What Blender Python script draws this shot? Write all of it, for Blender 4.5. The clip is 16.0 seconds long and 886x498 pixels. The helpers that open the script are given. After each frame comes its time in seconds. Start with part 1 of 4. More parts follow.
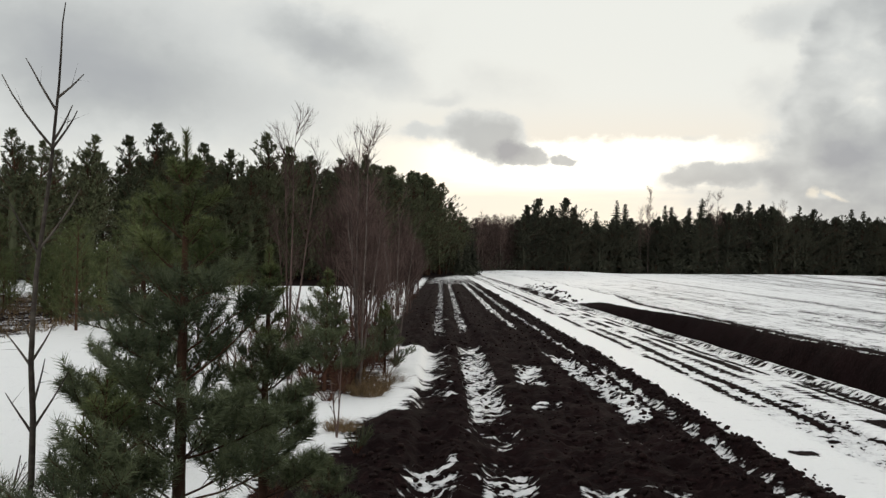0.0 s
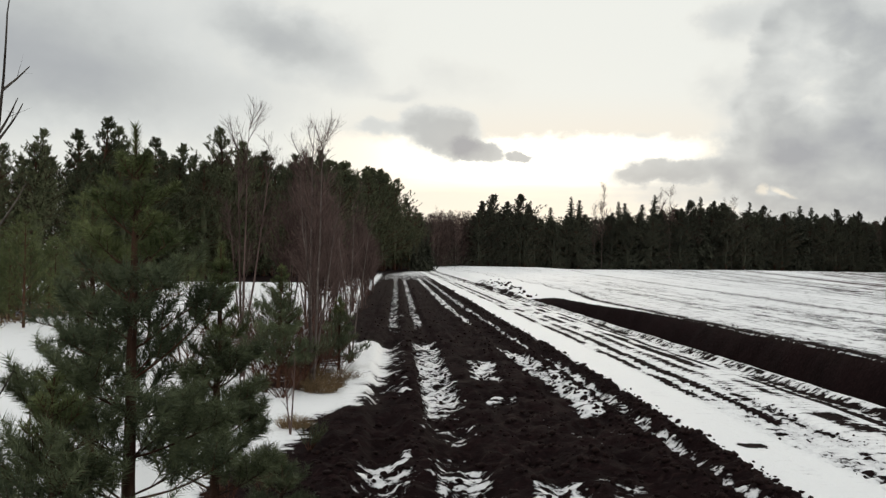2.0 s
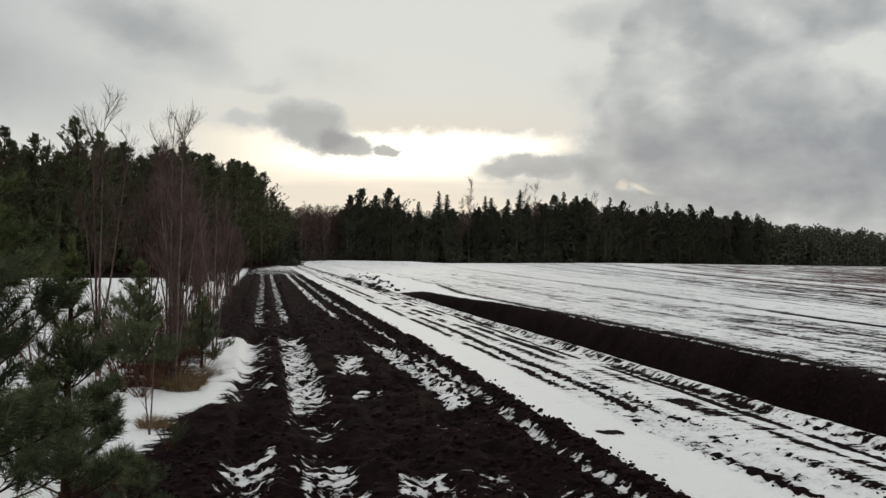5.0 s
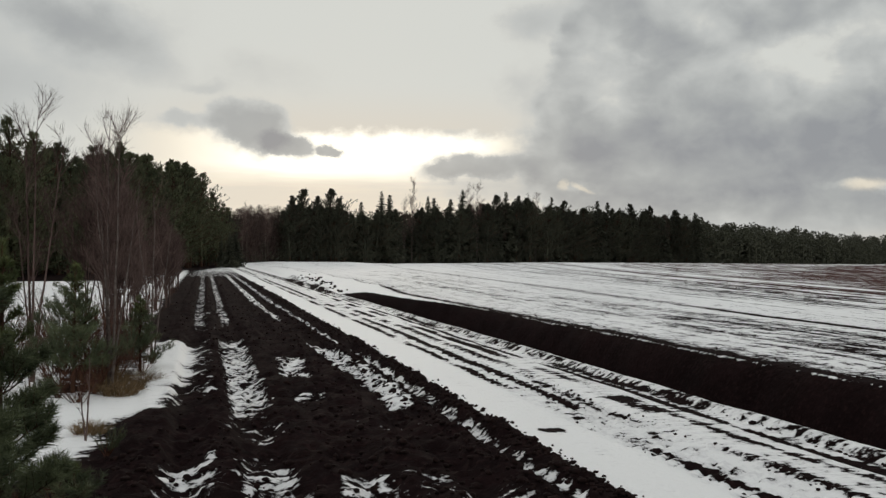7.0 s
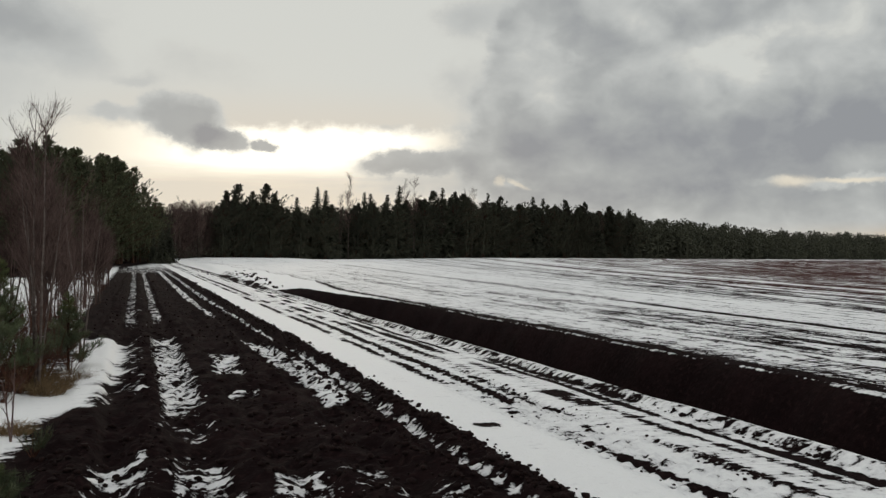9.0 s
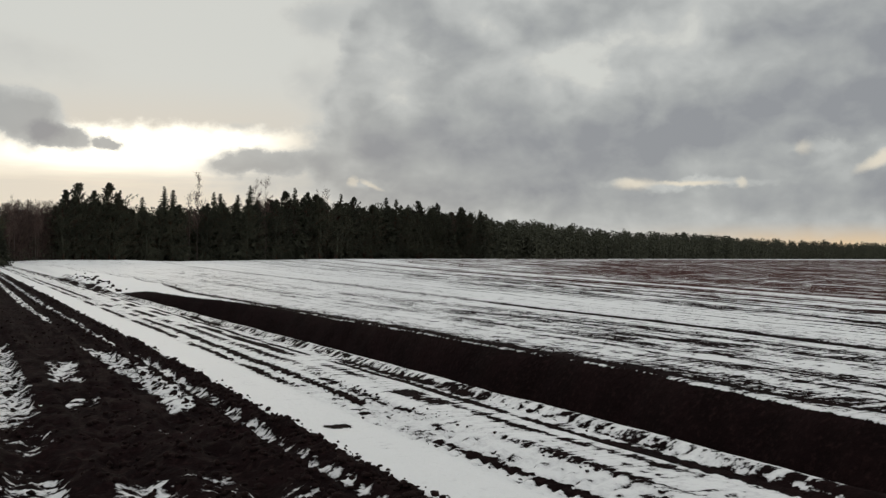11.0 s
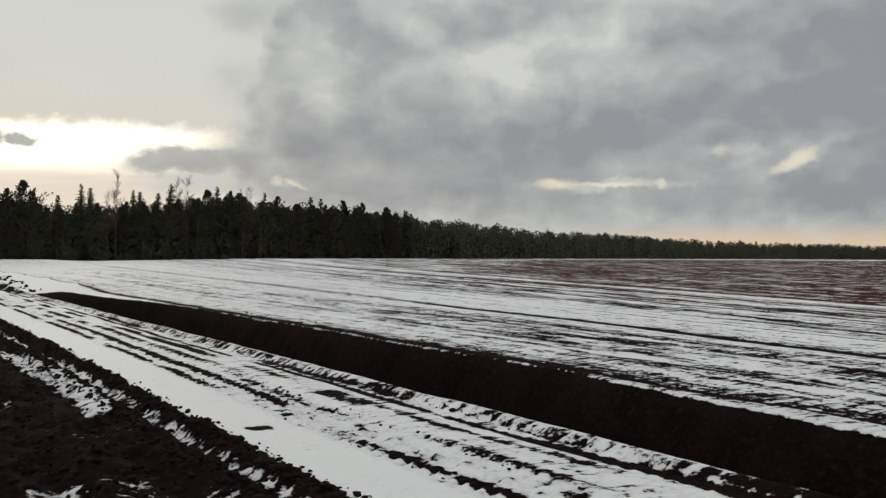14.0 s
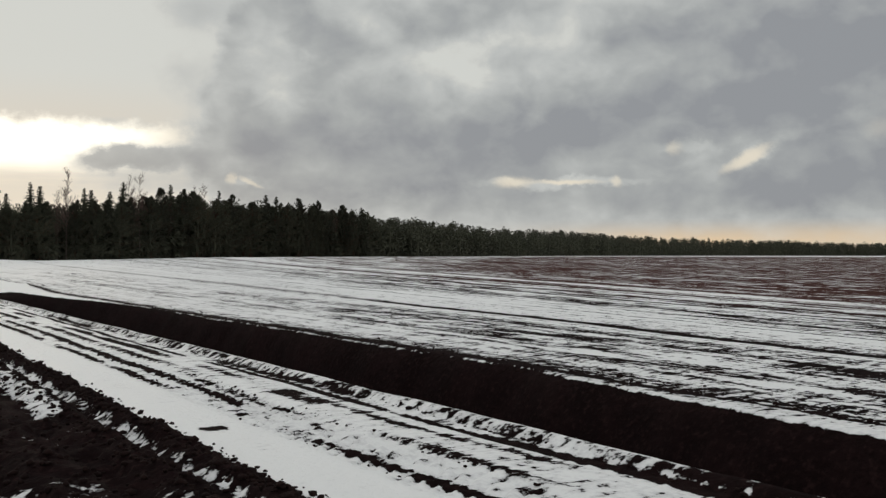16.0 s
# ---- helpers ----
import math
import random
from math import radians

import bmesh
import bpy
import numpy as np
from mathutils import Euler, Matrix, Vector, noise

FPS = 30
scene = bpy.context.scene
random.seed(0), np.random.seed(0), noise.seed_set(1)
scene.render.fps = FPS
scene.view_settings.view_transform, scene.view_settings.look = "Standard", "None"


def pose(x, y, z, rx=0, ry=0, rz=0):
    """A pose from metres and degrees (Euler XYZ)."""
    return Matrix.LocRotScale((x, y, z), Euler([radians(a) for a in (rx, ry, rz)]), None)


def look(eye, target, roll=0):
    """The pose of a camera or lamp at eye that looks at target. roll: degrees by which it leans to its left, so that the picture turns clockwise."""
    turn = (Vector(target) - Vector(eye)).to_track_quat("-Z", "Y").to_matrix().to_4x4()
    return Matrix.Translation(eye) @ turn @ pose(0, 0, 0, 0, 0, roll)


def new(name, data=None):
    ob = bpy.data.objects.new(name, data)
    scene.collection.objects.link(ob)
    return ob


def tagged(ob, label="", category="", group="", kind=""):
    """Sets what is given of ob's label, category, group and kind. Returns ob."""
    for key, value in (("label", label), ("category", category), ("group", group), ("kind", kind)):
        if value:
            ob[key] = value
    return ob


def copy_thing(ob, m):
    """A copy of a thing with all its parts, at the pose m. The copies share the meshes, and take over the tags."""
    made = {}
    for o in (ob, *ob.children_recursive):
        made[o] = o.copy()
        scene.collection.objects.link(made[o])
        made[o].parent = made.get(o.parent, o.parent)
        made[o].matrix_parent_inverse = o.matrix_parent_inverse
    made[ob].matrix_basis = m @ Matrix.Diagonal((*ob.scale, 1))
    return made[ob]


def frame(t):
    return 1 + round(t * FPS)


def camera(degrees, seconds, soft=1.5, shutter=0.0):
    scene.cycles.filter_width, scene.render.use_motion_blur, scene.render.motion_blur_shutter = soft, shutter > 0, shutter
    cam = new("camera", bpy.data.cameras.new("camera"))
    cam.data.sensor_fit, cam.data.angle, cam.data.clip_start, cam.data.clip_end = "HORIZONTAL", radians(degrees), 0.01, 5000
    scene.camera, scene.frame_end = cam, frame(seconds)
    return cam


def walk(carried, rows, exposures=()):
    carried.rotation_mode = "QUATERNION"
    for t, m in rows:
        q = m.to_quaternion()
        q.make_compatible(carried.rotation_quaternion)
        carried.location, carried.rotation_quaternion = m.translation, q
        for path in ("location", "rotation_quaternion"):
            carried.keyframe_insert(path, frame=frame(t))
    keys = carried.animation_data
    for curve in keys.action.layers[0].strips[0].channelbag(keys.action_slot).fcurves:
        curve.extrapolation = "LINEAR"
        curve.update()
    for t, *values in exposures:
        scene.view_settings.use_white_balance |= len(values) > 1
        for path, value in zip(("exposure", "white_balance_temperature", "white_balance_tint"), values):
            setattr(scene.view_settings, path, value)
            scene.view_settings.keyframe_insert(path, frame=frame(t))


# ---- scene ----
# ---------------------------------------------------------------- camera
cam = camera(49.72, 16.0, soft=1.35)
EYE = 1.7        # eye height of the person who turns on the spot
ARM = 0.213      # the camera is held this far in front of the body


def held(yaw, pitch, roll):
    a = radians(yaw)
    turn = pose(0, 0, 0, 0, 0, yaw) @ pose(0, 0, 0, 90 + pitch) @ pose(0, 0, 0, 0, 0, -roll)
    return Matrix.Translation((-ARM * math.sin(a), ARM * (math.cos(a) - 1), EYE)) @ turn


ROWS = [
    (0.0, 0.00, 0.85, -1.29), (0.5, -0.01, 0.79, -1.41), (1.0, -2.78, 0.81, -1.08), (1.5, -2.69, 0.76, -1.33),
    (2.0, -2.68, 0.66, -1.26), (2.5, -2.49, 0.59, -1.35), (3.0, -6.94, 0.67, -0.99), (3.5, -6.71, 0.43, -1.19),
    (4.0, -6.72, 0.36, -1.19), (4.5, -6.90, 0.24, -1.31), (4.7, -9.18, 0.42, -1.08), (5.0, -10.55, 0.46, -1.02), (6.5, -10.65, 0.48, -0.95), (6.8, -11.37, 0.51, -0.84),
    (7.0, -13.96, 0.53, -0.63), (7.5, -17.38, 0.30, -0.30), (8.0, -17.67, 0.21, -0.34), (8.5, -17.60, 0.20, -0.58),
    (9.0, -17.75, 0.31, -0.56), (9.5, -23.00, 0.35, -0.21), (9.7, -24.74, 0.21, -0.73), (10.0, -26.25, 0.36, -0.40), (11.5, -26.75, 0.48, -0.22), (11.8, -27.96, 0.55, -0.07),
    (12.0, -29.20, 0.48, -0.32), (12.5, -28.78, 0.38, -0.35), (13.0, -28.55, 0.40, -0.32), (13.5, -28.10, 0.26, -0.35),
    (14.0, -30.99, 0.44, -0.36), (14.5, -33.98, 0.36, -0.08), (15.0, -33.62, 0.36, 0.16), (15.5, -33.69, 0.12, 0.07),
    (16.0, -33.59, 0.32, -0.10),
]
walk(cam, [(t, held(y, p, r)) for t, y, p, r in ROWS],
     exposures=[(0.0, 0.14), (2.5, 0.17), (3.0, 0.16), (3.5, 0.02), (4.5, -0.10), (7.0, -0.22), (9.5, -0.26), (12.0, -0.27), (16.0, -0.27)])

# ---------------------------------------------------------------- sky and sun
SUN_AZ, SUN_EL = 9.0, 5.5
world = bpy.data.worlds.new("winter_evening_sky")
scene.world = world
world.use_nodes = True
wt = world.node_tree
wt.nodes.clear()


def put(sock, v):
    if isinstance(v, bpy.types.NodeSocket):
        sock.id_data.links.new(v, sock)
    else:
        sock.default_value = v


class Nodes:
    """Short spellings for the nodes of one tree."""

    def __init__(self, tree):
        self.t = tree

    def add(self, kind, **props):
        n = self.t.nodes.new(kind)
        for k, v in props.items():
            setattr(n, k, v)
        return n

    def math(self, op, a, b=0.0, c=0.0, clamp=False):
        n = self.add("ShaderNodeMath", operation=op, use_clamp=clamp)
        put(n.inputs[0], a)
        put(n.inputs[1], b)
        put(n.inputs[2], c)
        return n.outputs[0]

    def step(self, x, lo, hi, to0=0.0, to1=1.0):
        n = self.add("ShaderNodeMapRange", interpolation_type="SMOOTHSTEP")
        for i, v in enumerate((x, lo, hi, to0, to1)):
            put(n.inputs[i], v)
        return n.outputs[0]

    def mix(self, f, a, b, blend="MIX"):
        n = self.add("ShaderNodeMix", data_type="RGBA", blend_type=blend)
        put(n.inputs[0], f)
        for s, v in ((n.inputs[6], a), (n.inputs[7], b)):
            put(s, v if isinstance(v, bpy.types.NodeSocket) else (*v, 1.0)[:4])
        return n.outputs[2]

    def vec(self, x, y, z=0.0):
        n = self.add("ShaderNodeCombineXYZ")
        for i, v in enumerate((x, y, z)):
            put(n.inputs[i], v)
        return n.outputs[0]

    def noise(self, vector, scale, detail=4.0, rough=0.55, distortion=0.0, color=False):
        n = self.add("ShaderNodeTexNoise")
        put(n.inputs["Vector"], vector)
        n.inputs["Scale"].default_value = scale
        n.inputs["Detail"].default_value = detail
        n.inputs["Roughness"].default_value = rough
        n.inputs["Distortion"].default_value = distortion
        return n.outputs["Color"] if color else n.outputs["Fac"]

    def split(self, v):
        n = self.add("ShaderNodeSeparateXYZ")
        put(n.inputs[0], v)
        return n.outputs

    def ramp(self, f, stops):
        n = self.add("ShaderNodeValToRGB")
        put(n.inputs[0], f)
        e = n.color_ramp.elements
        while len(e) < len(stops):
            e.new(0.5)
        for el, (p, c) in zip(e, stops):
            el.position, el.color = p, (*c, 1.0)
        return n.outputs[0]


def build_sky():
    w = Nodes(wt)
    sky = w.add("ShaderNodeTexSky", sky_type="NISHITA", sun_disc=False)
    sky.sun_elevation, sky.sun_rotation = radians(SUN_EL), radians(SUN_AZ)
    x, y, z = w.split(w.add("ShaderNodeTexCoord").outputs["Generated"])[:3]
    az = w.math("MULTIPLY", w.math("ARCTAN2", x, y), 180 / math.pi)
    el = w.math("MULTIPLY", w.math("ARCSINE", z), 180 / math.pi)
    flat = w.vec(w.math("MULTIPLY", az, 0.75), el)
    # billowing edges: the places are shifted by noise at three sizes
    br, bg, _ = w.split(w.noise(flat, 0.30, 2.0, 0.5, color=True))[:3]
    fr, fg, fb = w.split(w.noise(flat, 1.0, 5.0, 0.62, color=True))[:3]
    az_w = w.math("ADD", az, w.math("ADD", w.math("MULTIPLY_ADD", br, 3.4, -1.7), w.math("MULTIPLY_ADD", fr, 1.7, -0.85)))
    el_w = w.math("ADD", el, w.math("ADD", w.math("MULTIPLY_ADD", bg, 1.6, -0.8), w.math("MULTIPLY_ADD", fg, 1.2, -0.60)))
    spot = w.vec(az_w, el_w)
    near = w.vec(w.math("MULTIPLY_ADD", fr, 1.2, w.math("SUBTRACT", az, 0.6)), w.math("MULTIPLY_ADD", fg, 0.5, w.math("SUBTRACT", el, 0.25)))

    def total(items, where):
        out = None
        for amount, ca, ce, ra, re, soft, tilt in items:
            m = w.add("ShaderNodeMapping", vector_type="TEXTURE")
            put(m.inputs["Vector"], where)
            m.inputs["Location"].default_value = (ca, ce, 0)
            m.inputs["Rotation"].default_value = (0, 0, radians(tilt))
            m.inputs["Scale"].default_value = (ra, re, 1)
            d = w.add("ShaderNodeVectorMath", operation="LENGTH")
            put(d.inputs[0], m.outputs[0])
            b = w.step(d.outputs["Value"], 1.0 + soft, 1.0 - soft, 0.0, amount)
            out = b if out is None else w.math("ADD", out, b)
        return out

    # the cloud bank that fills the west, with a ragged edge beside the bright opening
    edge = w.math("MULTIPLY_ADD", w.math("ABSOLUTE", w.math("SUBTRACT", el_w, 6.5)), 0.35, 18.2)
    bank = w.step(w.math("SUBTRACT", az_w, edge), -0.3, 1.2)
    bank = w.math("MULTIPLY", bank, w.step(el_w, 1.6, 4.6, 0.85, 1.0))
    bank = w.math("MULTIPLY", bank, w.step(az, 75.0, 110.0, 1.0, 0.5))
    grain = w.noise(flat, 0.50, 4.0, 0.48, 0.2)
    billow = w.math("MULTIPLY", w.math("MULTIPLY_ADD", grain, 1.3, -0.65), w.math("MULTIPLY_ADD", bank, 0.70, 0.16))
    density = w.math("MULTIPLY_ADD", bank, 0.38, w.math("MULTIPLY", total(CLOUDS, spot), w.math("MULTIPLY_ADD", bank, -0.30, 1.0)))
    density = w.math("ADD", density, billow)
    density = w.math("SUBTRACT", density, total(GAPS, spot), clamp=True)
    veil = w.mix(w.step(el, 12.0, 50.0), (0.775, 0.79, 0.75), (0.91, 0.925, 0.91))
    veil = w.mix(w.math("MULTIPLY", w.math("MULTIPLY", w.step(el, 10.5, 7.2), w.step(az, 34.0, 14.0)), w.step(az, -9.0, 2.0)), veil, (0.80, 0.765, 0.685))
    cloud = w.ramp(density, [(0.0, (0.79, 0.79, 0.74)), (0.3, (0.625, 0.645, 0.632)), (0.62, (0.478, 0.498, 0.498)), (1.0, (0.352, 0.368, 0.392))])
    col = w.mix(w.step(density, 0.0, 0.25), veil, cloud)
    # the opening low in the sky behind which the sun stands
    top = w.step(w.math("MULTIPLY_ADD", w.math("SUBTRACT", fb, 0.5), 1.5, w.math("MULTIPLY_ADD", w.math("SUBTRACT", br, 0.5), 0.8, el)), 7.75, 6.75)
    low = w.step(w.math("MULTIPLY_ADD", w.math("SUBTRACT", w.noise(w.vec(w.math("MULTIPLY", az, 0.10), el), 1.1, 4.0, 0.6), 0.5), 3.0, el), 3.6, 5.4, 0.28, 1.0)
    glow = w.math("MULTIPLY", w.math("MULTIPLY", top, low), w.math("MULTIPLY", w.step(az, -7.5, -1.0), w.step(az_w, 19.4, 17.8)))
    clear = w.math("SUBTRACT", 1.0, w.math("MULTIPLY", density, 2.2, clamp=True), clamp=True)
    heart = w.math("MULTIPLY", w.step(az, -3.0, 5.0), w.step(az, 19.0, 15.0))
    bright = w.mix(heart, (1.08, 1.0, 0.84), (1.75, 1.66, 1.42))
    bright = w.mix(w.step(el, 5.6, 3.9), bright, (1.10, 0.99, 0.80))
    col = w.mix(w.math("MULTIPLY", glow, clear, clamp=True), col, bright)
    # rifts in the bank that the low sun lights, and the warm rim along the horizon
    col = w.mix(w.math("MULTIPLY", total(GLOWS, near), 0.9, clamp=True), col, (1.04, 0.93, 0.74))
    rim = w.math("MULTIPLY", w.step(el, 2.2, 0.7), w.step(az, 33.0, 48.0))
    rim = w.math("MULTIPLY", rim, w.step(az, 95.0, 70.0))
    col = w.mix(w.math("MULTIPLY", rim, w.math("MULTIPLY_ADD", grain, 0.9, 0.30)), col, (0.95, 0.71, 0.44))
    bg_cloud = w.add("ShaderNodeBackground")
    put(bg_cloud.inputs[0], col)
    bg_cloud.inputs[1].default_value = 1.0
    bg_sky = w.add("ShaderNodeBackground")
    put(bg_sky.inputs[0], sky.outputs[0])
    bg_sky.inputs[1].default_value = 0.05
    both = w.add("ShaderNodeMixShader")   # the overcast hides nearly all of the clear sky
    both.inputs[0].default_value = 0.96
    wt.links.new(bg_sky.outputs[0], both.inputs[1])
    wt.links.new(bg_cloud.outputs[0], both.inputs[2])
    out = w.add("ShaderNodeOutputWorld")
    wt.links.new(both.outputs[0], out.inputs[0])


# amount, azimuth, elevation, the two half widths, softness of the edge, tilt; in degrees
CLOUDS = [
    (0.36, 46.0, 3.4, 19.0, 1.50, 0.90, 0), (0.16, 40.0, 6.4, 13.0, 1.60, 0.90, 0), (0.16, 58.0, 7.0, 9.0, 6.00, 0.90, 0),
    (0.26, -21.0, 10.0, 15.0, 5.50, 0.90, 0), (0.10, -12.0, 14.0, 9.0, 3.00, 0.95, 0),
    (0.62, 2.5, 7.6, 2.5, 1.42, 0.45, -8), (0.50, 4.6, 6.6, 1.6, 0.75, 0.40, -12), (0.55, 7.1, 6.4, 0.9, 0.37, 0.40, 0),
    (0.26, -1.6, 7.6, 1.1, 0.41, 0.60, 0), (0.30, -7.0, 12.4, 4.1, 1.15, 0.90, -22), (0.30, -19.6, 10.8, 5.1, 2.03, 0.90, -10),
    (0.30, -23.5, 12.0, 6.4, 3.73, 0.90, 0), (0.20, -15.2, 9.1, 7.5, 1.70, 0.90, 0), (0.14, 3.7, 10.7, 4.1, 1.02, 0.95, 0),
    (0.25, -6.0, 12.9, 3.7, 1.22, 0.80, -10), (0.14, -0.0, 9.8, 1.4, 0.34, 0.80, 0), (0.22, 19.0, 10.1, 1.7, 1.70, 0.90, -30),
    (0.22, 22.1, 8.8, 1.0, 0.54, 0.70, 0), (0.26, 18.5, 13.8, 1.4, 1.02, 0.80, 0), (0.18, 14.8, 7.2, 1.4, 0.34, 0.80, 0),
    (0.42, 15.6, 5.4, 3.2, 0.75, 0.45, 4), (0.30, 18.6, 4.4, 6.8, 1.15, 0.80, 0), (0.34, 23.0, 13.7, 3.7, 1.63, 0.70, -12),
    (0.38, 27.0, 12.3, 2.5, 1.15, 0.60, -10), (0.34, 34.1, 13.8, 3.7, 1.29, 0.70, 5), (0.30, 27.0, 9.3, 3.2, 1.53, 0.70, 0),
    (0.34, 21.4, 6.8, 3.7, 1.36, 0.80, 0), (0.46, 30.7, 7.1, 6.8, 1.90, 0.80, 0), (0.42, 33.1, 4.8, 4.1, 0.81, 0.70, 0),
    (0.25, 26.0, 5.4, 5.1, 1.36, 0.80, 0), (0.50, 44.8, 7.8, 9.2, 1.42, 0.80, 5), (0.42, 48.4, 10.7, 10.2, 2.10, 0.90, 12),
    (0.45, 55.7, 10.6, 6.1, 2.71, 0.90, 12), (0.30, 40.9, 6.1, 5.8, 1.15, 0.80, 0), (0.28, 45.1, 13.4, 4.4, 1.36, 0.80, 0),
    (0.34, 52.1, 13.6, 5.1, 1.70, 0.90, 0), (0.36, 55.1, 4.8, 5.1, 2.37, 0.80, 12), (0.20, 47.4, 3.3, 10.2, 0.81, 0.90, 0),
    (0.22, 30.7, 3.9, 7.8, 0.54, 0.90, 0), (0.50, 63.3, 9.7, 7.5, 4.41, 0.90, 10), (0.40, 67.0, 4.3, 8.8, 2.37, 0.90, 0),
]
GAPS = [
    (0.38, 35.4, 11.3, 1.7, 1.36, 0.80, 18), (0.16, 32.1, 11.7, 2.0, 1.02, 0.90, 0), (0.22, 24.0, 10.2, 1.2, 2.03, 0.90, 20),
    (0.08, 39.7, 13.1, 1.7, 1.36, 0.90, 0), (0.16, 42.5, 13.8, 1.4, 1.36, 0.90, 0), (0.12, 39.5, 11.0, 2.0, 0.81, 0.90, 35),
    (0.12, 48.7, 11.0, 1.4, 1.02, 0.90, 0), (0.28, 48.2, 6.2, 1.9, 0.34, 0.70, 5), (0.30, 51.5, 5.7, 2.0, 0.41, 0.70, 28),
    (0.12, 55.7, 7.5, 3.0, 0.34, 0.90, 16), (0.22, 57.8, 7.0, 1.5, 0.81, 0.90, 0), (0.40, 40.9, 4.3, 4.4, 0.24, 0.70, 0),
    (0.30, 21.8, 4.2, 1.2, 0.31, 0.70, 0), (0.08, 40.9, 3.4, 10.2, 0.68, 0.90, 0), (0.06, 50.5, 2.1, 13.6, 0.54, 0.90, 0),
    (0.16, 29.4, 13.0, 2.0, 0.81, 0.90, 0),
]
GLOWS = [
    (0.75, 37.7, 4.3, 0.9, 0.31, 0.70, 0), (0.80, 40.9, 4.3, 1.7, 0.12, 0.70, 0), (0.60, 43.9, 4.3, 0.3, 0.27, 0.80, 0),
    (0.80, 51.2, 5.5, 1.2, 0.31, 0.70, 30), (0.40, 47.2, 6.2, 0.4, 0.34, 0.80, 0), (0.50, 21.2, 4.4, 0.25, 0.30, 0.60, 0),
    (0.55, 22.2, 4.2, 0.55, 0.14, 0.60, -25), (0.15, 58.2, 6.9, 0.7, 0.47, 0.80, 0),
]
build_sky()

sun = new("sun", bpy.data.lights.new("sun", "SUN"))
sun.data.energy, sun.data.angle, sun.data.color = 0.5, radians(14), (1.0, 0.86, 0.68)
a, e = radians(SUN_AZ), radians(SUN_EL)
sun.matrix_world = look((0, 0, 0), (-math.sin(a) * math.cos(e), -math.cos(a) * math.cos(e), -math.sin(e)))
sun.location = (60, 380, 40)

# ---------------------------------------------------------------- materials


def material(name):
    m = bpy.data.materials.new(name)
    m.use_nodes = True
    m.node_tree.nodes.clear()
    n = Nodes(m.node_tree)
    bsdf = n.add("ShaderNodeBsdfPrincipled")
    out = n.add("ShaderNodeOutputMaterial")
    m.node_tree.links.new(bsdf.outputs[0], out.inputs[0])
    return m, n, bsdf


def bump(n, bsdf, height, strength=0.5, distance=0.02):
    b = n.add("ShaderNodeBump")
    put(b.inputs["Height"], height)
    b.inputs["Strength"].default_value = strength
    b.inputs["Distance"].default_value = distance
    put(bsdf.inputs["Normal"], b.outputs[0])


def simple(name, dark, light, scale, rough=0.8, relief=0.3, stretch=(1, 1, 1), per_object=0.25, per_island=0.0):
    """A natural surface whose colour runs between two tones by noise at two scales, a little apart from object to object."""
    m, n, bsdf = material(name)
    pos = n.add("ShaderNodeTexCoord").outputs["Object"]
    mp = n.add("ShaderNodeMapping")
    put(mp.inputs[0], pos)
    mp.inputs["Scale"].default_value = stretch
    big = n.noise(mp.outputs[0], scale * 0.22, 3.0)
    fine = n.noise(mp.outputs[0], scale, 5.0, 0.6)
    f = n.math("ADD", n.math("MULTIPLY", big, 0.55), n.math("MULTIPLY", fine, 0.65))
    f = n.math("ADD", f, n.math("MULTIPLY_ADD", n.add("ShaderNodeObjectInfo").outputs["Random"], per_object, -0.1 - per_object / 2))
    if per_island:
        f = n.math("ADD", f, n.math("MULTIPLY_ADD", n.add("ShaderNodeNewGeometry").outputs["Random Per Island"], per_island, -per_island / 2))
    col = n.mix(n.step(f, 0.25, 0.8), dark, light)
    put(bsdf.inputs["Base Color"], col)
    bsdf.inputs["Roughness"].default_value = rough
    bsdf.inputs["Specular IOR Level"].default_value = 0.08
    bump(n, bsdf, fine, relief, 0.02)
    return m


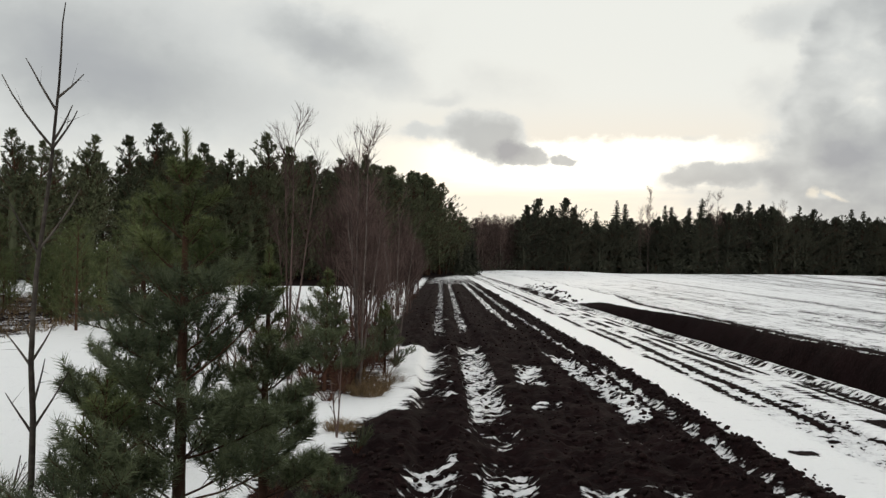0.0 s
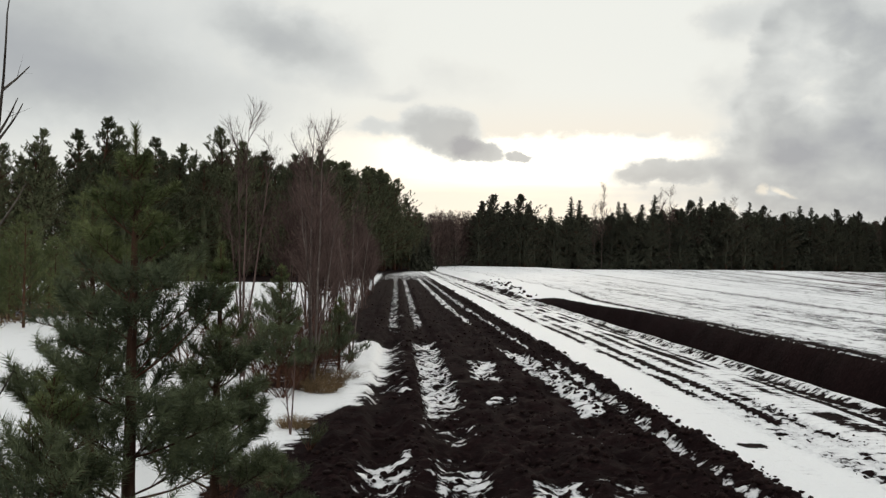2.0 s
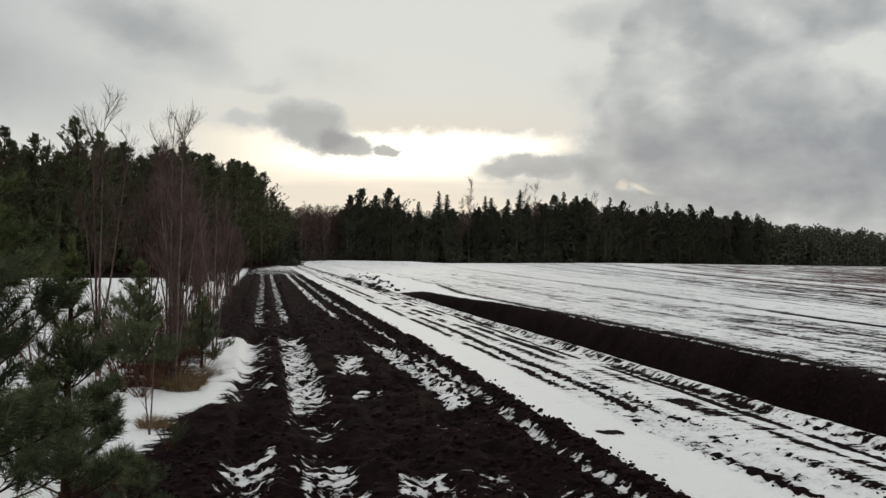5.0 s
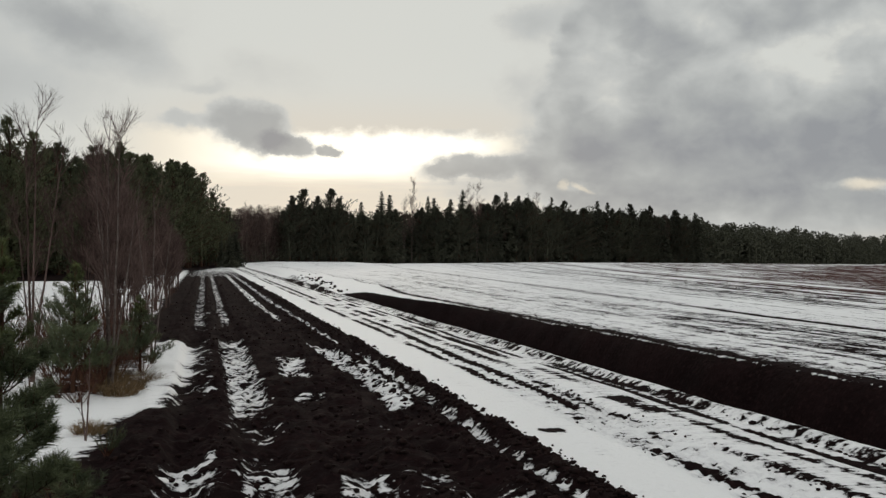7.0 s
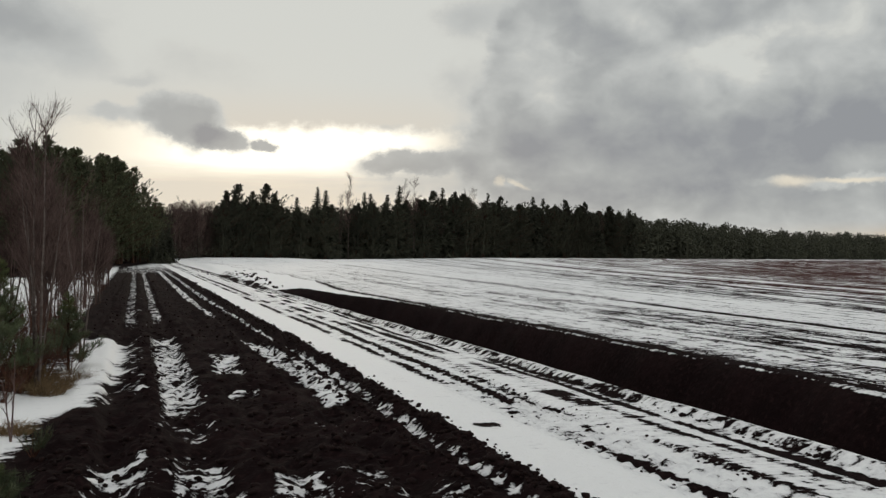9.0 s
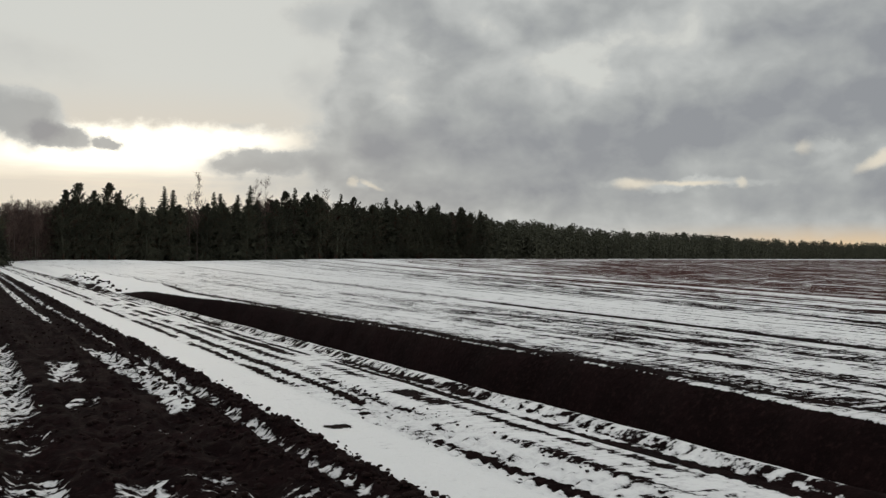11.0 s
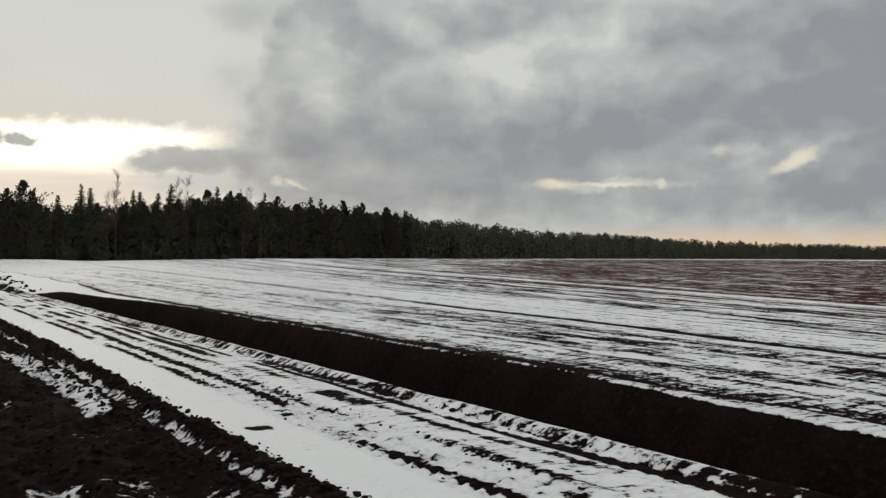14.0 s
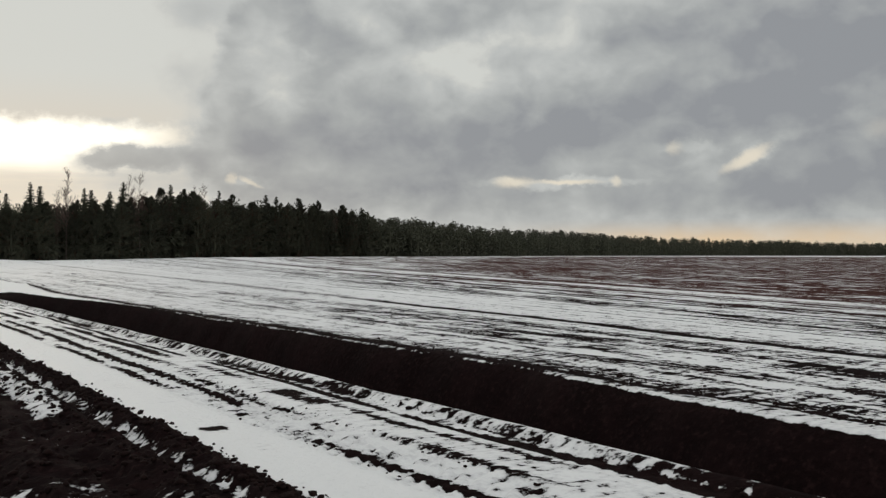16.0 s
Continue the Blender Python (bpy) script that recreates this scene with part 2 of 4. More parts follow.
def ground_material():
    """Thin old snow over bare milled peat; the two float attributes of the mesh say how much of it is left and how it is combed."""
    m, n, bsdf = material("snow_on_peat")
    pos = n.add("ShaderNodeTexCoord").outputs["Object"]
    cover = n.add("ShaderNodeAttribute", attribute_name="snow").outputs["Fac"]
    comb = n.add("ShaderNodeAttribute", attribute_name="comb").outputs["Fac"]

    def stretched(sx, sy):
        mp = n.add("ShaderNodeMapping")
        put(mp.inputs[0], pos)
        mp.inputs["Scale"].default_value = (sx, sy, 1.0)
        mp.inputs["Rotation"].default_value = (0, 0, radians(2.6))
        return mp.outputs[0]

    crumbs = n.noise(pos, 9.0, 5.0, 0.62)
    fine = n.noise(stretched(1.0, 0.9), 13.0, 6.0, 0.65)
    patch = n.noise(stretched(1.0, 0.5), 2.6, 4.0, 0.6)
    ragged = n.math("ADD", n.math("MULTIPLY_ADD", crumbs, 0.7, -0.35), n.math("MULTIPLY_ADD", fine, 0.6, -0.30))
    ragged = n.math("ADD", ragged, n.math("MULTIPLY_ADD", patch, 0.6, -0.3))
    # the passes of the harrow over the field fan out slightly from the drain: u counts metres across them
    px, py = n.split(pos)[0], n.split(pos)[1]
    u = n.math("DIVIDE", n.math("SUBTRACT", px, 8.0), n.math("MULTIPLY_ADD", py, 0.018, 1.0))

    def swept(scale, sy):
        return n.vec(n.math("MULTIPLY", u, scale), n.math("MULTIPLY", py, sy))

    def ridge(c, half, soft, amount):
        return n.step(n.math("ABSOLUTE", n.math("SUBTRACT", u, c)), half, half + soft, amount, 0.0)

    def spread(fac, amount):
        return n.math("MULTIPLY_ADD", fac, amount, -amount / 2)

    streak = n.noise(swept(1.5, 0.05), 1.0, 5.0, 0.62)
    lines = n.noise(swept(3.1, 0.012), 1.0, 3.0, 0.6)
    cross = n.noise(stretched(0.30, 1.5), 4.6, 3.0, 0.6)   # lug prints across the wheel tracks
    ragged = n.math("ADD", ragged, n.math("MULTIPLY_ADD", cross, 0.75, -0.375))
    hair = n.noise(swept(7.0, 1.2), 1.0, 4.0, 0.62)
    patches = n.noise(swept(1.7, 0.22), 1.0, 4.0, 0.6)
    vast = n.noise(swept(0.45, 0.03), 1.0, 3.0, 0.6)
    combed = n.math("ADD", n.math("ADD", spread(streak, 1.3), spread(lines, 1.4)), n.math("ADD", spread(hair, 1.0), spread(vast, 0.7)))
    for c, half, soft, amount in ((2.8, 0.16, 0.30, -0.22), (4.05, 0.30, 0.40, -0.20), (0.85, 0.25, 0.5, -0.26), (7.4, 0.02, 0.06, -0.35), (8.3, 0.03, 0.07, -0.4),
                                  (7.7, 0.9, 0.6, 0.16), (10.4, 0.03, 0.10, -0.6), (11.9, 0.05, 0.15, -0.45), (13.2, 0.04, 0.15, -0.7), (14.1, 0.25, 0.2, 0.3), (15.2, 0.1, 0.2, -0.6), (16.6, 0.25, 0.25, 0.45)):
        combed = n.math("ADD", combed, ridge(c, half, soft, amount))
    deep = n.step(py, 10.0, 38.0, -1.9, -0.45)   # the one deep furrow
    combed = n.math("ADD", combed, n.math("MULTIPLY", ridge(6.1, 0.12, 0.08, 1.0), deep))
    worn = n.math("MULTIPLY", spread(patches, 2.6), n.math("ADD", ridge(3.4, 0.9, 0.7, 1.0), ridge(12.5, 2.0, 1.5, 0.7)))
    combed = n.math("ADD", combed, worn)
    brown = n.step(n.math("SUBTRACT", u, n.math("MULTIPLY", n.math("MAXIMUM", n.math("SUBTRACT", py, 50.0), 0.0), 0.085)), 14.5, 20.0)
    combed = n.math("ADD", combed, n.math("ADD", n.step(u, 8.8, 12.0, -0.02, -0.17), n.math("MULTIPLY", brown, -0.26)))
    fleck = n.math("MULTIPLY", spread(n.noise(stretched(1.0, 0.6), 0.75, 3.0, 0.6), 2.3), brown)
    combed = n.math("ADD", combed, fleck)
    f = n.math("ADD", cover, n.math("ADD", n.math("MULTIPLY", ragged, n.math("MULTIPLY_ADD", comb, 0.45, 1.0)), n.math("MULTIPLY", combed, comb)))
    mask = n.step(f, 0.465, 0.555)
    thin = n.step(f, 0.5, 0.8)
    snow = n.mix(thin, (0.70, 0.70, 0.72), (0.86, 0.865, 0.875))
    snow = n.mix(n.math("MULTIPLY", n.step(crumbs, 0.62, 0.78), 0.35), snow, (0.50, 0.46, 0.44))
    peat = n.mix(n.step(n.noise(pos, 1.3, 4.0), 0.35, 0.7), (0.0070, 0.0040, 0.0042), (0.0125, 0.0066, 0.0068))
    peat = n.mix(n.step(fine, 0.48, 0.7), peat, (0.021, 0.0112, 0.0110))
    peat = n.mix(n.math("MULTIPLY", n.math("MULTIPLY", n.step(u, 9.0, 18.0), n.step(px, 14.0, 30.0)), 0.75), peat, (0.085, 0.036, 0.030))
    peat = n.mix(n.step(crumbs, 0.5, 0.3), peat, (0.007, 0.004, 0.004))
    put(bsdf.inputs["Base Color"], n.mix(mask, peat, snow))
    put(bsdf.inputs["Roughness"], n.step(mask, 0.0, 1.0, 0.92, 0.62))
    put(bsdf.inputs["Specular IOR Level"], n.step(mask, 0.0, 1.0, 0.02, 0.15))
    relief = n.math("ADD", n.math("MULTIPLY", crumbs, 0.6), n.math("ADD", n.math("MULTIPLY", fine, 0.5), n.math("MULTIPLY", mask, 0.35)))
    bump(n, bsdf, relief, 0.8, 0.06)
    return m


MAT_GROUND = ground_material()
MAT_CLOD = simple("crumbled_peat", (0.011, 0.0064, 0.0064), (0.031, 0.0165, 0.0145), 30.0, 0.95, 0.6)
MAT_BARK = simple("pine_bark", (0.030, 0.017, 0.013), (0.110, 0.058, 0.038), 26.0, 0.9, 0.8, (1, 1, 0.35))
MAT_NEEDLE = simple("pine_needles", (0.058, 0.072, 0.042), (0.160, 0.182, 0.100), 5.0, 0.55, 0.0, per_object=0.35, per_island=0.35)
MAT_NEEDLE_TOP = simple("sunlit_pine_shoots", (0.056, 0.072, 0.030), (0.140, 0.160, 0.066), 5.0, 0.55, 0.0, per_object=0.35, per_island=0.35)
MAT_CROWN = simple("pine_foliage", (0.054, 0.061, 0.038), (0.145, 0.156, 0.086), 0.8, 0.7, 0.0, per_object=0.3, per_island=0.25)
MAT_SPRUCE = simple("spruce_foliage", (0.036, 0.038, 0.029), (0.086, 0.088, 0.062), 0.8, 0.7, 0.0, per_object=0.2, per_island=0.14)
MAT_BIRCH = simple("birch_bark", (0.06, 0.042, 0.038), (0.19, 0.158, 0.142), 14.0, 0.8, 0.3, (1, 1, 2.5), per_object=0.2)
MAT_TWIG = simple("birch_twigs", (0.056, 0.036, 0.032), (0.150, 0.103, 0.092), 6.0, 0.85, 0.0, per_object=0.3, per_island=0.3)
MAT_FAR_TWIG = simple("far_birch_twigs", (0.030, 0.021, 0.019), (0.078, 0.054, 0.047), 0.6, 0.9, 0.0, per_island=0.4)
MAT_ASPEN = simple("aspen_bark", (0.032, 0.026, 0.023), (0.125, 0.108, 0.092), 18.0, 0.8, 0.3, (1, 1, 1.6))
MAT_STRAW = simple("dead_grass", (0.075, 0.050, 0.028), (0.24, 0.165, 0.092), 12.0, 0.9, 0.0, per_island=0.5)
MAT_HEATH = simple("heather_twigs", (0.035, 0.016, 0.012), (0.12, 0.055, 0.035), 12.0, 0.9, 0.0, per_island=0.5)

# ---------------------------------------------------------------- mesh tools
rng = np.random.default_rng(7)


class Geo:
    """Gathers triangles and quads for one mesh."""

    def __init__(self):
        self.v, self.f, self.n = [], [], 0

    def add(self, verts, faces):
        verts, faces = np.asarray(verts, float), np.asarray(faces, int)
        if faces.shape[1] == 3:
            faces = np.hstack([faces, np.full((len(faces), 1), -1 - self.n)])
        self.v.append(verts)
        self.f.append(faces + self.n)
        self.n += len(verts)

    def tube(self, pts, radii, sides=5):
        pts, radii = np.asarray(pts, float), np.asarray(radii, float)
        ahead = np.gradient(pts, axis=0)
        ahead /= np.linalg.norm(ahead, axis=1)[:, None] + 1e-9
        ref = np.where(np.abs(ahead[:, 2:3]) > 0.9, [[1.0, 0, 0]], [[0, 0, 1.0]])
        side = np.cross(ahead, ref)
        side /= np.linalg.norm(side, axis=1)[:, None] + 1e-9
        up = np.cross(side, ahead)
        an = np.arange(sides) * 2 * np.pi / sides
        ring = pts[:, None] + radii[:, None, None] * (np.cos(an)[None, :, None] * side[:, None] + np.sin(an)[None, :, None] * up[:, None])
        i = np.arange(len(pts) - 1)[:, None] * sides
        j, k = np.arange(sides)[None], (np.arange(sides)[None] + 1) % sides
        quads = np.stack([i + j, i + k, i + k + sides, i + j + sides], -1).reshape(-1, 4)
        self.add(ring.reshape(-1, 3), quads)

    def blades(self, base, way, length, width):
        """Tapered slivers: one triangle each, turned any way about their axis."""
        base, way = np.atleast_2d(base), np.atleast_2d(way)
        way = way / (np.linalg.norm(way, axis=1)[:, None] + 1e-9)
        side = np.cross(way, rng.normal(size=way.shape))
        side /= np.linalg.norm(side, axis=1)[:, None] + 1e-9
        w = np.broadcast_to(np.asarray(width, float), (len(base),))[:, None] / 2
        ln = np.broadcast_to(np.asarray(length, float), (len(base),))[:, None]
        v = np.stack([base - side * w, base + side * w, base + way * ln], 1).reshape(-1, 3)
        self.add(v, np.arange(len(v)).reshape(-1, 3))

    def mesh(self, name, mat, smooth=False):
        me = bpy.data.meshes.new(name)
        v, f = np.concatenate(self.v), np.concatenate(self.f)
        tri = f[:, 3] < 0
        loops = np.where(tri, 3, 4)
        me.vertices.add(len(v))
        me.vertices.foreach_set("co", v.ravel())
        me.loops.add(int(loops.sum()))
        keep = np.ones(f.shape, bool)
        keep[tri, 3] = False
        me.loops.foreach_set("vertex_index", f[keep].astype(np.int32))
        me.polygons.add(len(f))
        me.polygons.foreach_set("loop_start", np.concatenate([[0], np.cumsum(loops)[:-1]]).astype(np.int32))
        if smooth:
            me.polygons.foreach_set("use_smooth", np.ones(len(f), bool))
        me.update(calc_edges=True)
        me.materials.append(mat)
        return me


def part(name, geo, mat, parent, label="", smooth=False):
    me = geo.mesh(name, mat, smooth) if isinstance(geo, Geo) else geo
    ob = new(name, me)
    ob.parent = parent
    return tagged(ob, label) if label else ob


def thing(name, m, label, category, group="", kind=""):
    ob = new(name)
    ob.empty_display_size = 0.2
    ob.matrix_basis = m
    return tagged(ob, label, category, group, kind)


def unit(v):
    v = np.asarray(v, float)
    return v / (np.linalg.norm(v) + 1e-9)


def smooth(x, lo, hi):
    t = np.clip((x - lo) / (hi - lo), 0, 1)
    return t * t * (3 - 2 * t)


_lattice = np.random.default_rng(3).random((256, 256))


def value_noise(x, y):
    xi, yi = np.floor(x).astype(int), np.floor(y).astype(int)
    fx, fy = x - xi, y - yi
    fx, fy = fx * fx * (3 - 2 * fx), fy * fy * (3 - 2 * fy)
    g = lambda i, j: _lattice[(xi + i) % 256, (yi + j) % 256]
    return (g(0, 0) * (1 - fx) + g(1, 0) * fx) * (1 - fy) + (g(0, 1) * (1 - fx) + g(1, 1) * fx) * fy


def fbm(x, y, octaves=4):
    total, amp, norm = 0.0, 1.0, 0.0
    for k in range(octaves):
        total = total + amp * value_noise(x * 2**k + 17.3 * k, y * 2**k + 9.1 * k)
        norm += amp
        amp *= 0.55
    return total / norm


# ---------------------------------------------------------------- ground
PEAT_R, DITCH_N, DITCH_F, DITCH_END = 2.98, 5.95, 9.0, 43.0


def band(x, centre, half, soft=0.12):
    return 1 - smooth(np.abs(x - centre), half, half + soft)


def verge(y):
    """How far the snow of the left verge reaches over the peat."""
    line = np.interp(y, (6, 8.4, 9.25, 10.3, 11.5, 12.85, 16.6, 18.7, 19.5, 24, 36), (-1.02, -0.93, -0.74, -0.53, -0.29, -0.14, 0.03, 0.06, -0.75, -0.95, -1.4))
    return line + 0.30 * (fbm(y * 1.1, y * 0 + 5.0, 4) - 0.5) + 0.30 * (fbm(y * 4.1, y * 0 + 8.0, 3) - 0.5)


def ditch_depth(x, y):
    wob = 0.12 * (fbm(y * 0.8, x * 0 + 3.0) - 0.5)
    near, far = DITCH_N + wob, DITCH_F + 1.6 * wob - 0.9 * smooth(y, 30, DITCH_END + 3) - 0.45 * (1 - smooth(y, 5, 12))
    d = np.minimum(smooth(x, near - 0.05, near + 0.7), 1 - smooth(x, far - 0.95, far + 0.12))
    return d * (1 - smooth(y, DITCH_END - 3.5, DITCH_END + 2.0 + (x - 6.0)))


def height(x, y):
    """The lie of the land: milled peat strip with ruts, snowy track, drain, wide field."""
    x, y = np.broadcast_arrays(np.asarray(x, float), np.asarray(y, float))
    r = np.hypot(x, y)
    near = 1 - smooth(r, 60, 140)
    h = 0.05 * (fbm(x * 0.25, y * 0.2) - 0.5) + 0.04 * (fbm(x * 1.1, y * 0.7 + 40) - 0.5)
    peat = smooth(x, verge(y) - 0.1, verge(y) + 0.25) * (1 - smooth(x, PEAT_R - 0.02, PEAT_R + 0.2))
    lump = fbm(x * 7.0, y * 5.0, 3)
    h = h + near * peat * (0.15 * (lump - 0.5) + 0.09 * (fbm(x * 2.4, y * 1.6, 3) - 0.5))
    for c, hw, top in ((2.86, 0.08, 0.05), (2.40, 0.10, 0.05), (1.75, 0.14, 0.04), (0.95, 0.12, 0.04), (0.18, 0.12, 0.05), (-0.45, 0.12, 0.05)):
        h = h + near * band(x, c + 0.05 * np.sin(y * 0.31 + c), hw, 0.14) * top * (0.45 + 1.1 * fbm(x * 3 + c, y * 2.2, 3))
    for c, hw, deep in ((2.14, 0.13, 0.05), (2.66, 0.05, 0.04), (0.55, 0.16, 0.05), (-0.10, 0.13, 0.05)):
        h = h - near * band(x, c, hw, 0.12) * deep
    # wheel tracks with lug prints on the snow
    for c in (4.08, 4.45, 5.6):
        wheel = band(x, c, 0.17, 0.10) * near
        lug = np.sin((y + 0.7 * np.abs(x - c)) * 2 * np.pi / 0.21)
        h = h + wheel * (-0.03 + (0.020 if c < 5 else 0.006) * lug * (1 - smooth(y, 10, 25)))
    h = h + near * band(x, 5.86, 0.05, 0.12) * 0.05
    # drain, field, left side
    h = h - 1.25 * ditch_depth(x, y) * (1 + 0.12 * (fbm(x * 3, y * 2.2, 3) - 0.5))
    field = smooth(x, DITCH_F - 0.2, DITCH_F + 0.8)
    h = h + field * 0.06 * (fbm(x * 1.4, y * 0.16) - 0.5) * (1 - smooth(r, 80, 200))
    bank = smooth(x - (5.3 + 0.02 * (y - 44)), 0.0, 0.7 + 0.4 * fbm(x * 0, y * 0.5, 3)) * smooth(y, 44, 52) * (1 - smooth(y, 110, 150)) * (1 - smooth(x, 7.5, 15))
    h = h + bank * (0.26 + 0.30 * (fbm(x * 0.6, y * 0.45, 3) - 0.5))   # the old spoil bank where the drain is filled
    h = h + 0.65 * smooth(r, 90, 300) * smooth(np.arctan2(x, np.maximum(y, 1)), 0.17, 0.36)
    h = h + 0.35 * band(x, 24, 8, 14) * smooth(y, 150, 215) * (1 - smooth(y, 230, 300))
    h = h + 0.30 * (fbm(x * 0.09, y * 0.09, 3) - 0.4) * smooth(r, 170, 240) * (x > 2)
    left = 1 - smooth(x, -3.2, -1.2)
    h = h + left * 0.22 * (fbm(x * 0.35, y * 0.3) - 0.45) * (1 - smooth(r, 80, 160))
    return h


def cover(x, y):
    """How much snow is left, and how strongly the wind and the harrow have combed it."""
    wob = 0.10 * (fbm(y * 0.35, x * 0.0 + 1.0) - 0.5)
    peat = smooth(x, verge(y) - 0.50, verge(y) + 0.34) * (1 - smooth(x, PEAT_R - 0.02, PEAT_R + 0.12))
    s = 0.92 * (1 - peat)
    on = lambda lo, hi, soft=1.2: smooth(y, lo - soft, lo + soft) * (1 - smooth(y, hi - soft, hi + soft))
    r1 = fbm(x * 1.5, y * 0.5 + 70, 3)
    spots = peat * (0.15 + 0.30 * (r1 - 0.5))
    line = lambda ys, cs: np.interp(y, ys, cs)
    stripes = (
        (line((10, 13.5, 16, 18.8), (2.25, 2.32, 2.24, 2.06)) + wob, 0.10, 0.58 * on(10.6, 18.6, 0.5)),
        (line((24, 36, 63), (2.0, 1.80, 1.77)), 0.08, 0.57 * on(25.0, 85.0, 2)),
        (line((6, 15.4, 18.8, 25, 39), (2.70, 2.70, 2.54, 2.47, 2.38)) + 0.5 * wob, 0.032, (0.50 + 0.07 * smooth(y, 11, 15)) * on(-400, 85)),
        (1.30 + 0.10 * (y > 14.8) + wob, 0.14, 0.52 * on(13.3, 16.6, 0.5) + 0.46 * on(11.2, 12.2, 0.4)),
        (1.27 + wob, 0.15, 0.50 * on(-400, 7.6, 0.4)),
        (0.57 + wob, 0.17 - 0.10 * smooth(y, 19, 22), 0.53 * on(10.3, 20.3, 1.0) + 0.43 * on(8.7, 10.0, 0.7) + 0.49 * on(-400, 8.3, 0.45) + 0.50 * on(23, 85, 3)),
        (-0.05 - 0.12 * smooth(y, 20, 26) + wob, 0.16, 0.48 * on(-400, 8.3, 0.5) + 0.44 * on(11.6, 19.5, 1.0) + 0.46 * on(22, 85, 2)),
        (1.75, 0.2, 0.40 * on(6.2, 7.4, 0.6)), (2.3, 0.1, 0.42 * on(5.5, 7.0, 0.5)), (1.9, 0.12, 0.36 * on(8.4, 9.6, 0.5)),
    )
    for c, hw, a in stripes:
        s = np.maximum(s, peat * a * band(x, c, hw, 0.09 + 0.9 * hw))
    s = np.maximum(s, spots)
    s = np.maximum(s, peat * (0.45 + 0.15 * smooth(y, 90, 112)) * smooth(y, 62, 84))
    # churned edge between peat and snowy track, wheel tracks that show the peat
    s = s - 0.35 * band(x, 3.12, 0.03, 0.12) * peat
    bend = lambda ys, cs: np.interp(y, ys, cs)
    first = bend((4, 7, 10, 16, 25, 60), (4.20, 4.10, 3.96, 4.0, 4.05, 4.0))
    second = bend((4, 6.4, 7.7, 8.5, 10.6, 24, 60), (4.55, 4.50, 4.45, 4.38, 4.32, 4.42, 4.4))
    third = bend((4, 5.6, 8, 10.5, 14, 20, 26, 60), (5.66, 5.62, 5.42, 5.48, 5.40, 5.36, 5.44, 5.5))
    tracks = ((first, 0.02, 0.52, 0.30), (second, 0.025, 0.54, 0.32), (third, 0.04, 0.62, 0.16), (third - 0.33, 0.02, 0.36, 0.38), (third + 0.22, 0.02, 0.34, 0.42), (second + 0.24, 0.02, 0.36 * on(-400, 13), 0.3),
              (5.05 + 0 * y, 0.12, 0.46 * on(9.9, 11.2, 0.3), 0.1), (5.1 + 0 * y, 0.05, 0.5 * on(15, 42, 3), 0.38), (3.45 + 0 * y, 0.10, 1.0 * on(8.95, 9.15, 0.10), 0.0), (4.75 + 0 * y, 0.03, 0.44 * on(14, 34, 3), 0.40))
    s = s - 0.23 * smooth(x, 3.75, 3.95) * (1 - smooth(x, DITCH_N - 0.1, DITCH_N))
    for k, (c, hw, a, gap) in enumerate(tracks):
        broken = smooth(fbm(y * 0.45 + 31 * k, x * 0 + 7 * k, 3), gap, gap + 0.2)
        lug = 0.84 + 0.16 * np.sin((y + 0.7 * np.abs(x - c)) * 2 * np.pi / 0.21)
        lug = np.where((y < 11) & (k < 2), lug, 0.85)
        s = s - a * band(x, c + 0.5 * wob, hw, 0.10) * broken * lug
    # ragged snow along both lips of the drain
    s = s - 0.17 * band(x, DITCH_N - 0.06, 0.10, 0.22) - 0.22 * band(x, DITCH_F + 0.25, 0.1, 0.4) * (y < 50)
    # bare banks of the drain
    s = np.where(x > 5, s * (1 - smooth(ditch_depth(x, y), 0.01, 0.05)), s)
    field = smooth(x, DITCH_F - 0.02, DITCH_F + 0.3)
    r = np.hypot(x, y)
    fs = 0.68 - 0.04 * (1 - smooth(y, 12, 24)) + 0.10 * (1 - smooth(x - 0.3 * y, -20, 0)) + 0.35 * smooth(r, 440, 680)
    s = s - 0.4 * band(x - 0.02 * (y - 44), 5.65, 0.25, 0.3) * on(45, 75, 3) * smooth(fbm(x * 2, y * 0.6, 3), 0.45, 0.6)
    s = np.where(x > DITCH_F - 0.3, np.where(field > 0.5, fs * field, s), s)
    s = s - 0.22 * band(x + 0.45 * (1 - smooth(y, 5, 12)), DITCH_F + 0.12, 0.12, 0.40) * (y < 50)
    # left side: litter under the young trees, dark soil behind the birches, painted shrub shade, brown heath by the
    # wood
    s = s - 0.55 * band(x, -0.75, 0.35, 0.25) * (y > 20) * (1 - smooth(y, 60, 80)) - 0.5 * band(x, -0.9, 0.35, 0.3) * (1 - smooth(y, 7.6, 8.6))
    # snow cleared to dark peat: some litter, mostly the shrubs' shadow put into the colour
    s = s - 0.5 * band(x, -1.35, 0.35, 0.3) * on(12.0, 19.0, 0.8)
    heath = smooth(-x, 8.2, 9.4) * smooth(y, 15, 18)
    s = s - heath * (0.55 + 0.3 * (fbm(x * 0.4, y * 0.4, 3) - 0.5)) * (1 - smooth(y, 34, 48))
    s = s - 0.6 * smooth(-x + 0.0 * y, 6, 10) * smooth(y, 60, 68) - 0.75 * (1 - smooth(x - 0.09 * y, -14, -9)) * smooth(y, 58, 66)
    comb = 0.03 + 1.0 * field * (0.24 + 0.76 * smooth(x - 0.45 * y, -4, 12)) * (1 - 0.4 * smooth(r, 440, 680))
    comb = comb + 0.18 * smooth(x, 3.1, 3.3) * (1 - smooth(x, DITCH_N - 0.1, DITCH_N))
    return s, comb


